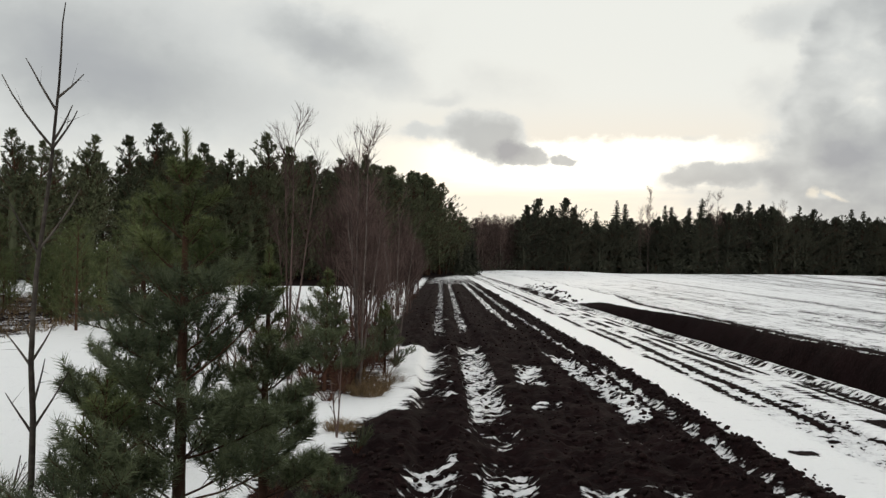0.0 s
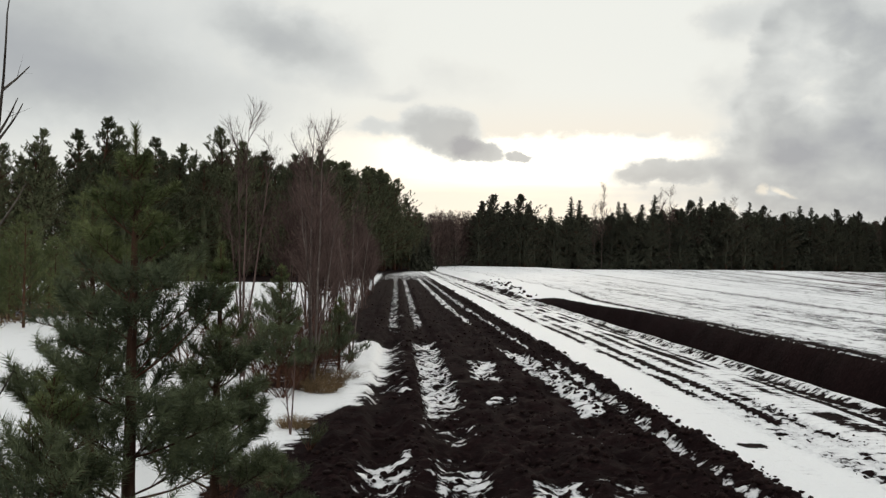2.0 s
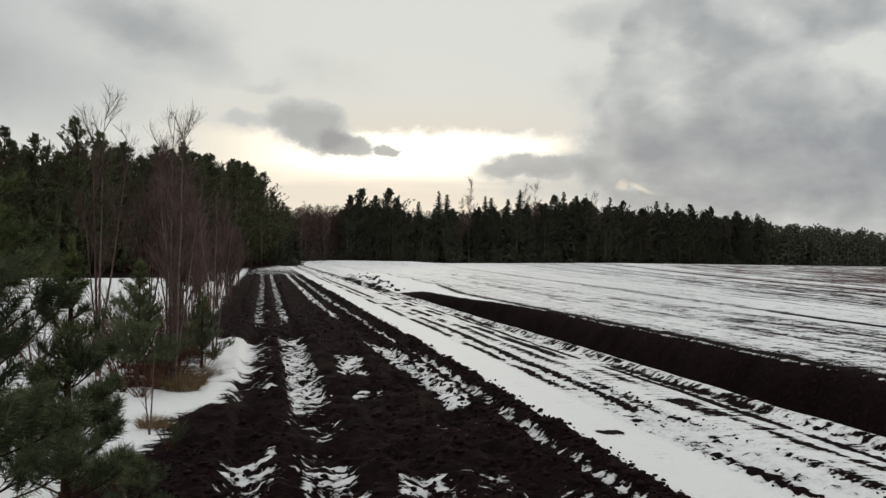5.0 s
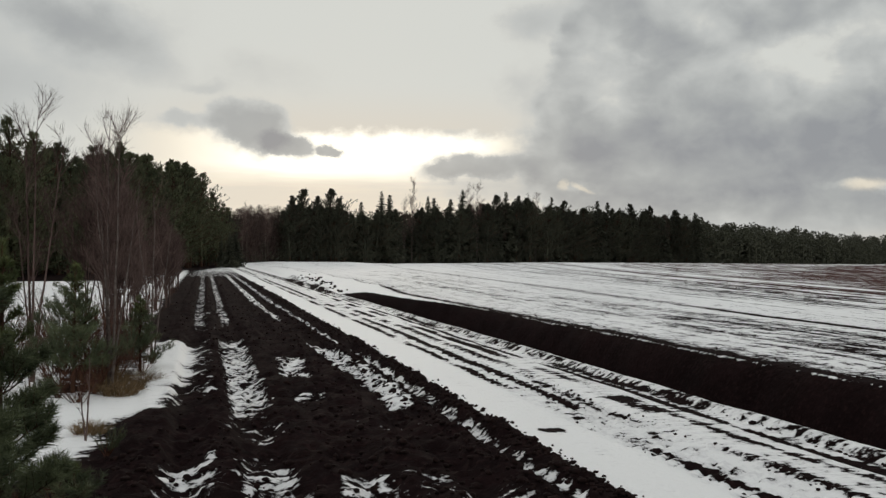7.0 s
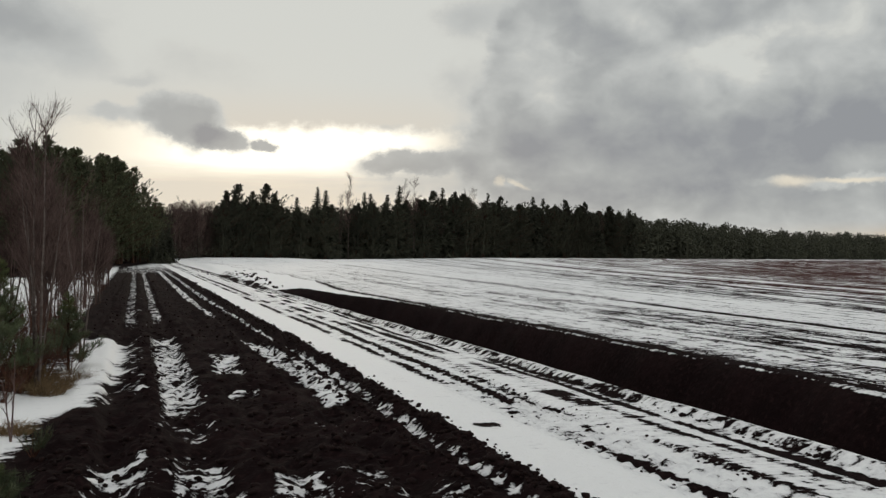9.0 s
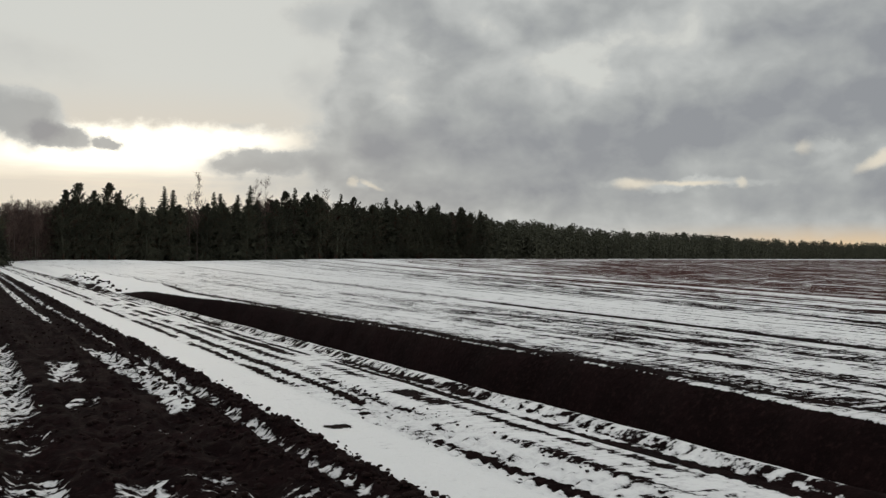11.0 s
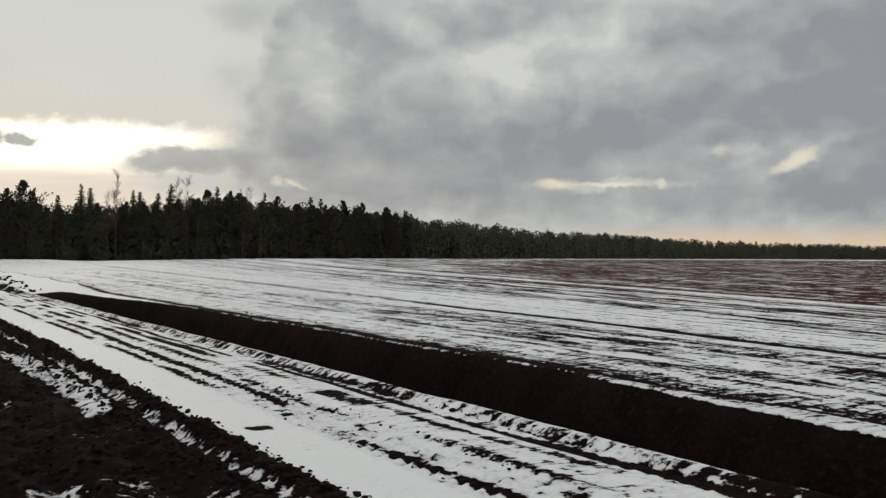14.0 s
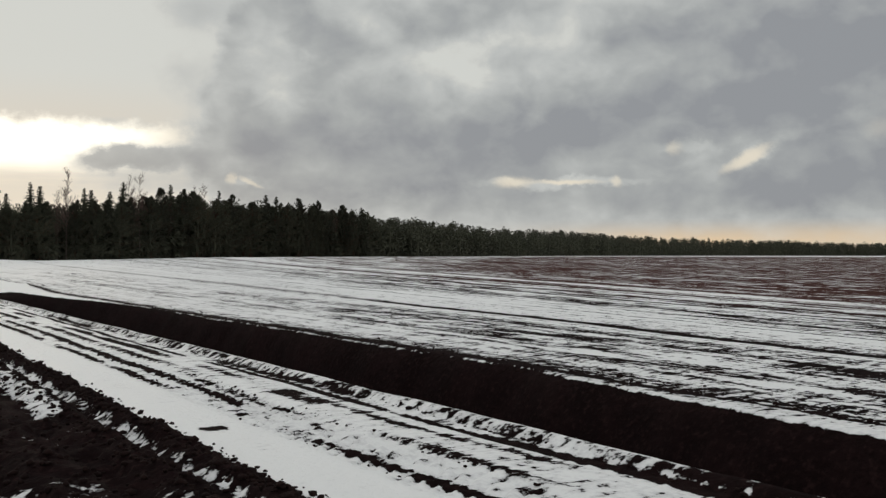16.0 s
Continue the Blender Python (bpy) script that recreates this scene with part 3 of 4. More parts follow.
def spaced(lo, dense_lo, dense_hi, hi, step, growth):
    mid = np.arange(dense_lo, dense_hi + step / 2, step)
    up, dn, d = [dense_hi], [dense_lo], step
    while up[-1] < hi or dn[-1] > lo:
        d *= growth
        up.append(up[-1] + d)
        dn.append(dn[-1] - d)
    return np.concatenate([[v for v in dn[::-1][:-1] if v > lo * 1.1], mid, [v for v in up[1:] if v < hi * 1.1]])


def build_ground():
    xs = spaced(-2600, -2.4, 9.4, 2600, 0.05, 1.075)
    ys = [4.0]
    while ys[-1] < 2800:
        ys.append(ys[-1] * 1.0092)
    behind = [3.9 - 0.12 * 1.16**k * k for k in range(48)]
    ys = np.array(sorted([v for v in behind if v > -2600]) + ys)
    gx, gy = np.meshgrid(xs, ys)
    z = height(gx, gy)
    nx, ny = len(xs), len(ys)
    i = (np.arange(ny - 1)[:, None] * nx + np.arange(nx - 1)[None]).ravel()
    g = Geo()
    g.add(np.stack([gx, gy, z], -1).reshape(-1, 3), np.stack([i, i + 1, i + 1 + nx, i + nx], -1))
    me = g.mesh("ground", MAT_GROUND, smooth=True)
    s, c = cover(gx.ravel(), gy.ravel())
    for name, val in (("snow", s), ("comb", c)):
        me.attributes.new(name, "FLOAT", "POINT").data.foreach_set("value", val.astype(np.float32))
    tagged(new("ground", me), "thin wind-combed snow over dark brown milled peat with ruts and a drain", "ground", kind="structure")


build_ground()


def on_ground(x, y, sink=0.0, turn=0.0, size=1.0):
    return pose(x, y, float(height(x, y)) - sink, 0, 0, turn) @ Matrix.Scale(size, 4)

# ---------------------------------------------------------------- plants


def bent(p0, way, length, n=5, lift=0.0, wob=0.04):
    """Points along a gently bent stem or branch."""
    pts, d = [np.asarray(p0, float)], unit(way)
    for _ in range(n - 1):
        d = unit(d + np.array([0, 0, lift / n]) + rng.normal(size=3) * wob)
        pts.append(pts[-1] + d * length / (n - 1))
    return np.array(pts)


def needles(geo, pts, per_m, length, width, spread=0.75, start=0.0):
    """Needles all round a shoot, leaning towards its tip."""
    pts = np.asarray(pts)
    seg = np.linalg.norm(np.diff(pts, axis=0), axis=1)
    n = max(6, int(per_m * seg.sum() * (1 - start)))
    t = (start + (1 - start) * rng.random(n)) * (len(pts) - 1)
    i = np.minimum(t.astype(int), len(pts) - 2)
    f = (t - i)[:, None]
    base = pts[i] * (1 - f) + pts[i + 1] * f
    axis = pts[i + 1] - pts[i]
    axis /= np.linalg.norm(axis, axis=1)[:, None] + 1e-9
    rad = np.cross(axis, rng.normal(size=(n, 3)))
    rad /= np.linalg.norm(rad, axis=1)[:, None] + 1e-9
    geo.blades(base, axis * 0.7 + rad * spread, length * (0.7 + 0.5 * rng.random(n)), width)


def young_pine(m, h, spread, label, bare=0.12, dense=1.0, first=0.12, group="young pines on the verge", top_mat=True, lean=0.03):
    """Scots pine of a few years: a straight leader, whorls of upturned branches, bottle-brush shoots."""
    ob = thing("young_pine", m, label, "pine tree", group)
    g = Geo()
    zs = np.linspace(0, h, 9)
    wig = np.cumsum(rng.normal(size=(9, 2)) * lean * h / 9, axis=0)
    stem = np.column_stack([wig, zs])
    rad = 0.0155 * h * (1 - zs / h) ** 0.85 + 0.005
    g.tube(stem, rad, 8)
    part("trunk", g, MAT_BARK, ob, smooth=True)
    at = lambda z: np.array([np.interp(z, zs, wig[:, 0]), np.interp(z, zs, wig[:, 1]), z])
    lead = Geo()
    needles(lead, [at(h - 0.22 * h), at(h - 0.1 * h), at(h)], 1500 * dense, 0.05, 0.004, 0.6)
    part("leader_shoot", lead, MAT_NEEDLE_TOP if top_mat else MAT_NEEDLE, ob)
    z = first * h
    while z < 0.93 * h:
        k = rng.integers(4, 6)
        a0 = rng.random() * 6.3
        for j in range(k):
            rel = z / h
            ln = spread * (0.05 + 1.05 * (1 - rel) ** 1.05) * (0.7 + 0.5 * rng.random()) * (0.75 if rel < 0.2 else 1.0)
            az = a0 + j * 6.283 / k + rng.normal() * 0.25
            up = 0.15 + 0.8 * rel + rng.normal() * 0.10
            way = np.array([math.cos(az), math.sin(az), up])
            pts = bent(at(z + rng.normal() * 0.02), way, ln, 6, 0.28, 0.07)
            wood, leaf = Geo(), Geo()
            wood.tube(pts, np.linspace(0.0055 * (0.6 + ln), 0.0022, 6), 4)
            nl = 0.070 - 0.026 * rel   # shorter needles towards the top
            needles(leaf, pts, 560 * dense, nl, 0.0040, 0.85, start=0.45)
            needles(leaf, pts[-2:], 1250 * dense, nl, 0.0042, 0.8)
            for q in range(2, 6):
                for sgn in (-1, 1):
                    if rng.random() < 0.12:
                        continue
                    d = unit(pts[min(q, 5)] - pts[q - 1])
                    sd = unit(np.cross(d, [0, 0, 1])) * sgn
                    tl = ln * (0.46 - 0.055 * q) * (0.7 + 0.6 * rng.random()) + 0.075 * (1 - rel) ** 0.7
                    tw = bent(pts[q - 1], d * 0.75 + sd * 0.75 + np.array([0, 0, 0.30 + 0.2 * rng.random()]), tl, 4, 0.5, 0.08)
                    wood.tube(tw, np.linspace(0.003, 0.0016, 4), 3)
                    needles(leaf, tw, 850 * dense, nl, 0.0040, 0.85, start=0.25)
                    if tl > 0.13:
                        for s2 in (-1, 1):
                            d2 = unit(tw[2] - tw[1])
                            t2 = bent(tw[1 if s2 < 0 else 2], d2 * 0.8 + s2 * 0.6 * unit(np.cross(d2, [0.1, 0, 1])) + np.array([0, 0, 0.3]), tl * 0.5, 3, 0.4, 0.06)
                            needles(leaf, t2, 850 * dense, nl, 0.0040, 0.85, start=0.1)
            br = part("branch", wood, MAT_BARK, ob)
            part("needles", leaf, MAT_NEEDLE_TOP if (rel > 0.66 and top_mat) else MAT_NEEDLE, br)
        z += max(0.11, h * (0.082 - 0.036 * z / h + 0.022 * rng.random()))
    return ob


def sapling_pine_small(m, h, label, group):
    """A young pine a little way off: trunk, one crown of shoots."""
    ob = thing("young_pine", m, label, "pine tree", group)
    t, c = Geo(), Geo()
    t.tube([(0, 0, 0), (0.01 * h, 0, h * 0.5), (0, 0.01, h)], [0.016 * h, 0.010 * h, 0.003], 6)
    z = 0.04 * h
    while z < h:
        for j in range(5):
            az = rng.random() * 6.3
            ln = 0.30 * h * (0.25 + 0.9 * (1 - z / h) ** 0.7) * (0.7 + 0.5 * rng.random())
            pts = bent((0, 0, z), (math.cos(az), math.sin(az), 0.5 + 0.7 * z / h), ln, 5, 0.5, 0.08)
            t.tube(pts, np.linspace(0.008, 0.003, 5), 3)
            needles(c, pts, 190, 0.075, 0.007, 0.8, start=0.3)
            for q in (2, 3, 4):
                d = unit(rng.normal(size=3) + np.array([math.cos(az), math.sin(az), 0.9]))
                needles(c, [pts[q], pts[q] + d * 0.10, pts[q] + d * 0.20], 190, 0.075, 0.007, 0.8)
        z += 0.10 * h
    needles(c, [(0, 0, h * 0.9), (0, 0, h * 1.04)], 320, 0.08, 0.007, 0.6)
    part("trunk", t, MAT_BARK, ob)
    part("crown", c, MAT_NEEDLE_TOP, ob)
    return ob


def pine_tree(m, h, label, group, leaf=None, wide=1.0, coarse=1.0, fill=1):
    """Grown Scots pine of a bog wood: bare lower stem, ragged rounded crown of needle clumps."""
    ob = thing("pine_tree", m, label, "pine tree", group)
    t, c = Geo(), Geo()
    s = h / 10
    zs = np.linspace(0, h, 8)
    wig = np.cumsum(rng.normal(size=(8, 2)) * 0.012 * h, axis=0)
    t.tube(np.column_stack([wig, zs]), 0.0125 * h * (1 - zs / h) ** 0.7 + 0.012, 6)
    at = lambda z: np.array([np.interp(z, zs, wig[:, 0]), np.interp(z, zs, wig[:, 1]), z])
    cz = np.linspace(0.10, 0.72, 9)
    c.tube([at(v * h) for v in cz], 0.022 * h * np.sin(np.pi * (0.15 + 0.75 * cz)) ** 0.8 * (0.4 + 1.2 * rng.random(9)), 6)   # the shaded heart of the crown
    lopsided = rng.random() * 6.3
    broad = wide * (0.85 + 0.4 * rng.random())
    for rel in np.concatenate([np.linspace(0.06, 0.58, 12), np.linspace(0.62, 0.975, 11)]):
        rel = min(0.98, rel + rng.normal() * 0.010)
        prof = min(1.0, ((1.0 - rel) / 0.52) ** 1.05) * (0.72 + 0.28 * min(1.0, rel / 0.3))
        for _ in range(5):
            if rel < 0.38 and rng.random() < 0.25:
                continue
            az = rng.random() * 6.3
            ln = 0.20 * h * broad * prof * (0.40 + 0.75 * rng.random()) * (1 + 0.25 * math.cos(az - lopsided)) + 0.012 * h
            pts = bent(at(rel * h), (math.cos(az), math.sin(az), 0.05 + 1.0 * rel**2), ln, 4, 0.5, 0.12)
            t.tube(pts, np.linspace(0.0035, 0.0012, 4) * h, 3)
            shoots = (5 if rel > 0.38 else 3) * fill
            for q in range(shoots):
                f = 0.35 + 0.65 * (q + rng.random()) / shoots if q else 1.0
                foot = pts[0] * (1 - f) + pts[-1] * f + rng.normal(size=3) * 0.05 * s
                way = unit(np.array([math.cos(az), math.sin(az), 0.0]) * 0.55 + rng.normal(size=3) * 0.45 + np.array([0, 0, 0.35 + 0.75 * rel]))
                ls = s * (0.24 + 0.20 * rng.random()) * (1.2 - 0.6 * rel)
                n = 17   # one upturned shoot, needles all round
                along_it = rng.random(n)
                d = way * 0.75 + rng.normal(size=(n, 3)) * (0.60 - 0.22 * rel)
                c.blades(foot + np.outer(along_it * ls, way), d, s * (0.12 + 0.10 * rng.random(n)) * (0.6 + 0.4 * coarse), 0.046 * s * coarse)
                if rel < 0.7:   # older needles nearer the stem
                    d = rng.normal(size=(7, 3)) + np.array([0, 0, 0.3])
                    c.blades(pts[1] + rng.normal(size=(7, 3)) * 0.20 * s, d, s * 0.26, 0.08 * s * coarse)
    for k in range(5):   # candle-like shoots of the top
        a0, out = rng.random() * 6.3, 0.40 * s * rng.random() * (k > 0)
        foot = at(h * (1.0 - 0.03 * k)) + np.array([math.cos(a0), math.sin(a0), 0]) * out
        d = rng.normal(size=(14, 3)) * 0.5 + np.array([0, 0, 0.8])
        c.blades(foot - np.outer(rng.random(14) * 0.55 * s, [0, 0, 1]), d, 0.17 * s, 0.045 * s)
    part("trunk", t, MAT_BARK, ob)
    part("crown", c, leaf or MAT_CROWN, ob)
    return ob


def spruce_tree(m, h, label, group):
    """Norway spruce: a spire of drooping boughs down to the ground."""
    ob = thing("spruce_tree", m, label, "spruce tree", group)
    t, c = Geo(), Geo()
    t.tube([(0, 0, 0), (0, 0, h * 0.5), (0, 0, h)], [0.012 * h, 0.007 * h, 0.01], 6)
    n = 46
    full = 0.85 + 0.3 * rng.random()
    zs = np.linspace(0.03, 0.93, 14)
    c.tube(np.column_stack([np.zeros((14, 2)), zs * h]), 0.050 * h * (1 - zs) ** 0.85 * (0.5 + 1.0 * rng.random(14)), 6)   # the shaded heart of the crown
    for k in range(n):
        rel = (k + 0.5) / n
        ln = (0.225 * h * (1 - rel) ** 0.95 * (0.78 + 0.4 * rng.random()) + 0.012 * h) * full
        for j in range(8):
            az = rng.random() * 6.3
            out = np.array([math.cos(az), math.sin(az), 0.0])
            lj = ln * (0.65 + 0.5 * rng.random())
            p0 = np.array([0, 0, rel * h + rng.normal() * (0.10 + 0.25 * (1 - rel))])
            way = out + np.array([0, 0, -0.38 + 0.75 * rel**2])
            c.blades([p0 + out * 0.1 * lj], [way], lj, 0.30 * lj + 0.12)
            f = np.linspace(0.3, 0.9, 4)[:, None]
            d = out * 0.7 + rng.normal(size=(4, 3)) * 0.45 + np.array([0, 0, -0.5 + 0.5 * rel])
            c.blades(p0 + way * f * lj, d, 0.30 * lj + 0.18, 0.14 * lj + 0.10)
    part("trunk", t, MAT_BARK, ob)
    part("crown", c, MAT_SPRUCE, ob)
    return ob


def bare_branches(twig, limb, pts, r0, depth, ln, density, width, up=0.6):
    """Leafless branching: limbs are tubes, the last order fine slivers."""
    k = int(density * (1.3 if depth else 2.4))
    for _ in range(max(2, k)):
        f = 0.25 + 0.75 * rng.random()
        i = f * (len(pts) - 1)
        a = int(min(i, len(pts) - 2))
        p = pts[a] + (pts[a + 1] - pts[a]) * (i - a)
        d = unit(pts[a + 1] - pts[a])
        sd = unit(np.cross(d, rng.normal(size=3)))
        way = d * 0.75 + sd * 0.65 + np.array([0, 0, up * 0.4])
        l2 = ln * (0.5 + 0.6 * rng.random()) * (1.15 - 0.6 * f)
        if depth:
            q = bent(p, way, l2, 4, 0.3, 0.09)
            limb.tube(q, np.linspace(max(r0 * 0.45, width), width * 0.7, 4), 3)
            bare_branches(twig, limb, q, r0 * 0.45, depth - 1, ln * 0.48, density * 0.8, width, up)
        else:
            q = bent(p, way, l2, 3, 0.2, 0.10)
            twig.blades(q[:2], np.diff(q, axis=0), np.linalg.norm(np.diff(q, axis=0), axis=1) * 1.1, width)


def birch(m, stems, label, group, density=7, twig_w=0.004, bark=None, name="birch_tree", cat="birch tree", order=1, ln=0.33):
    """Leafless birch with one or more slim stems given as (lean x, lean y, height)."""
    ob = thing(name, m, label, cat, group)
    tw = Geo()
    lb = tw
    for lx, ly, h in stems:
        n = 8
        zs = np.linspace(0, h, n)
        k = (zs / h)
        off = np.column_stack([lx * h * k**1.1, ly * h * k**1.1]) + np.cumsum(rng.normal(size=(n, 2)) * 0.006 * h, axis=0) * k[:, None]
        pts = np.column_stack([off + rng.normal(size=2) * 0.02, zs])
        st = Geo()
        st.tube(pts, (0.0042 * h + 0.003) * (1 - k) ** 0.9 + 0.0028, 7)
        part("stem", st, bark or MAT_BIRCH, ob, smooth=True)
        bare_branches(tw, lb, pts[1:], 0.0036 * h, order, ln * h, density, twig_w)
    part("crown", tw, MAT_TWIG, ob)
    return ob


def tussock(m, r, h, n, label, mat, name="grass_tussock", cat="dry grass", group="tufts on the verge"):
    """A clump of dead blades that lean out and hang over."""
    ob = thing(name, m, label, cat, group)
    g = Geo()
    rad, az = r * np.sqrt(rng.random(n)), rng.random(n) * 6.3
    base = np.column_stack([rad * np.cos(az), rad * np.sin(az), np.zeros(n)])
    az = az + rng.normal(size=n) * 0.9
    way = np.column_stack([np.cos(az) * (0.15 + 0.6 * rad / r), np.sin(az) * (0.15 + 0.6 * rad / r), 0.6 + 0.9 * rng.random(n)]) + rng.normal(size=(n, 3)) * 0.25
    way /= np.linalg.norm(way, axis=1)[:, None]
    ln = h * (0.5 + 0.7 * rng.random(n))
    g.blades(base, way, ln, 0.006)
    mid = base + way * ln[:, None] * 0.6
    g.blades(mid, way + np.array([0, 0, -0.7]), ln * 0.55, 0.004)
    part("grass_clump", g, mat, ob)
    return ob


def shrub(m, h, n, label, mat=None, leafy=None, name="heather_shrub", cat="shrub", group="shrubs on the verge"):
    ob = thing(name, m, label, cat, group)
    w, tw = Geo(), Geo()
    for _ in range(n):
        az = rng.random() * 6.3
        q = bent((rng.normal() * 0.06 * h, rng.normal() * 0.06 * h, 0), (math.cos(az) * 0.6, math.sin(az) * 0.6, 0.9), h * (0.6 + 0.5 * rng.random()), 5, 0.2, 0.12)
        w.tube(q, np.linspace(0.006 * h + 0.002, 0.0015, 5), 4)
        bare_branches(tw, w, q, 0.003, 0, 0.35 * h, 8, 0.003)
        if leafy:
            needles(tw, q, 500, 0.03, 0.004, 0.8, start=0.3)
    part("woody_base", w, MAT_HEATH, ob)
    part("foliage" if leafy else "crown", tw, leafy or mat or MAT_HEATH, ob)
    return ob


def variants(make, count):
    """Some unlike trees of a kind, from which the wood is planted."""
    return [make(k) for k in range(count)]


def plant(kinds, x, y, size, used):
    k = int(rng.integers(len(kinds)))
    m = on_ground(x, y, 0.08, rng.random() * 360, size / (kinds[k].scale[0] if k in used else 1.0))   # copies keep the scale of the first
    if k not in used:
        used.add(k)
        kinds[k].matrix_basis = m
        return kinds[k]
    return copy_thing(kinds[k], m)


# ---- near plants
P = "bushy green young pine with upturned shoots in the snow"
young_pine(on_ground(-1.30, 4.85), 2.34, 0.88, P, dense=0.95, first=0.2)
young_pine(on_ground(-0.98, 5.35), 1.75, 0.55, "slim dark green young pine beside a bushier one", dense=0.85, first=0.2)
young_pine(on_ground(-2.35, 7.6), 2.15, 0.75, "dark green young pine standing behind others in the snow", dense=0.6, first=0.15)
young_pine(on_ground(-1.50, 4.35), 1.15, 0.62, "low spreading young pine in the snow", dense=0.45, first=0.25)
young_pine(on_ground(-1.50, 12.5), 1.6, 0.74, "small young pine beside birch stems", dense=0.55)
young_pine(on_ground(-0.85, 14.6), 1.12, 0.52, "small olive green young pine at the peat edge", dense=0.5)
young_pine(on_ground(-0.72, 6.35), 0.42, 0.26, "knee-high pine seedling at the edge of the peat", dense=0.55)

aspen = thing("aspen_sapling", on_ground(-1.905, 4.35), "slender leafless aspen sapling with forked grey branches", "tree")
g = Geo()
stem = np.array([(0.000, 0.00, 0.000), (0.054, 0.02, 0.675), (0.054, 0.02, 0.956), (0.046, 0.00, 1.212), (0.058, -0.02, 1.417), (0.068, -0.02, 1.623), (0.087, -0.01, 1.829), (0.106, 0.01, 2.087), (0.119, 0.02, 2.345), (0.133, 0.01, 2.475), (0.147, -0.01, 2.630), (0.154, -0.02, 2.760), (0.161, -0.01, 2.853)])
g.tube(stem, np.linspace(0.0165, 0.0022, len(stem)), 7)
part("stem", g, MAT_ASPEN, aspen, smooth=True)
for z0, dx, dy, dz in ((0.90, 0.17, -0.05, 0.27), (0.88, -0.14, 0.00, 0.18), (1.19, -0.15, 0.05, 0.15), (1.21, 0.13, -0.05, 0.18), (1.73, 0.21, 0.00, 0.25), (1.70, -0.18, 0.05, 0.25), (2.19, -0.25, -0.05, 0.30),
                       (2.36, -0.16, 0.00, 0.25), (2.42, 0.11, 0.05, 0.11), (2.19, 0.13, -0.05, 0.16), (2.22, 0.10, 0.00, 0.16), (1.31, -0.10, 0.05, 0.10), (1.01, 0.08, -0.05, 0.21)):
    g = Geo()
    p = np.array([np.interp(z0, stem[:, 2], stem[:, k]) for k in range(3)])
    q = bent(p, (dx, dy, dz), math.sqrt(dx * dx + dy * dy + dz * dz), 5, 0.2, 0.05)
    g.tube(q, np.linspace(0.007, 0.0022, 5), 5)
    for f in (2, 3):
        g.blades([q[f]], [q[f] - q[f - 1] + rng.normal(size=3) * 0.05], 0.12, 0.003)
    part("branch", g, MAT_ASPEN, aspen)
for x, y, h in ((-1.98, 3.85, 0.9), (-2.1, 4.5, 0.75), (-1.85, 4.9, 1.0), (-1.45, 4.2, 0.6)):
    birch(on_ground(x, y), [(rng.normal() * 0.2, rng.normal() * 0.15, h), (rng.normal() * 0.25, rng.normal() * 0.2, h * 0.8)], "thin leafless birch shoots in the snow", "bare shoots",
          density=4, twig_w=0.0035, bark=MAT_TWIG, name="birch_shoot", cat="shrub")

B = "leafless young birch with pale stems and fine purple-brown twigs"
birch(on_ground(-1.08, 12.7), [(-0.02, 0, 3.45), (-0.06, 0.02, 3.1), (0.05, 0.0, 3.3), (-0.10, 0.05, 2.9), (0.12, 0.03, 2.6)], B, "birches on the verge", density=14, ln=0.2, twig_w=0.0045)
birch(on_ground(-2.15, 13.6), [(0.02, 0, 3.6), (-0.05, 0.0, 3.45), (0.08, 0.02, 3.2), (-0.12, 0.05, 2.4)], "leafless young birch with dark slim stems and fine twigs", "birches on the verge", density=13, ln=0.2, twig_w=0.0045, bark=MAT_TWIG)
birch(on_ground(-0.72, 15.5), [(0.02, 0, 2.6), (-0.08, 0.0, 2.4), (0.1, 0.05, 2.2)], B, "birches on the verge", density=8)
birch(on_ground(-1.6, 10.2), [(0.1, 0, 1.1), (-0.1, 0, 0.9)], "thin bare shrub beside a grass tuft", "birches on the verge", density=4, bark=MAT_TWIG, name="birch_shoot", cat="shrub")
birch(on_ground(-0.98, 9.2), [(0.08, 0, 0.75), (-0.12, 0, 0.55)], "thin bare shrub beside a grass tuft", "birches on the verge", density=3, bark=MAT_TWIG, name="birch_shoot", cat="shrub")
proto = [birch(on_ground(-1.5, 17.5), [(rng.normal() * 0.08, rng.normal() * 0.06, h * (0.75 + 0.25 * rng.random())) for _ in range(4)], "thicket birch without leaves, dense reddish twigs", "birches on the verge",
               density=13, twig_w=0.009, bark=MAT_TWIG) for h in (2.9, 3.3)]
for k in range(34):
    y = 16.5 + 1.3 * k + rng.normal() * 0.4
    x = -0.98 - 0.008 * (y - 18) - 1.3 * rng.random() ** 1.5
    copy_thing(proto[k % 2], on_ground(x, y, 0.03, rng.random() * 360, 0.62 + 0.36 * rng.random()))
proto[1].matrix_basis = on_ground(-2.1, 18.6)

for x, y, r, h, n in ((-0.93, 12.15, 0.20, 0.20, 520), (-0.80, 12.6, 0.13, 0.16, 260), (-0.98, 9.55, 0.15, 0.13, 380), (-1.2, 12.9, 0.2, 0.3, 400), (-0.7, 13.2, 0.18, 0.2, 300)):
    tussock(on_ground(x, y), r, h, n, "flattened tuft of straw-brown dead grass in snow", MAT_STRAW)
shrub(on_ground(-0.92, 6.9), 0.26, 16, "reddish-brown heather clump at the peat edge")
shrub(on_ground(-1.12, 6.4), 0.28, 14, "reddish-brown heather clump at the peat edge")
shrub(on_ground(-0.72, 8.4), 0.26, 12, "dark needled twigs at the peat edge", leafy=MAT_NEEDLE)
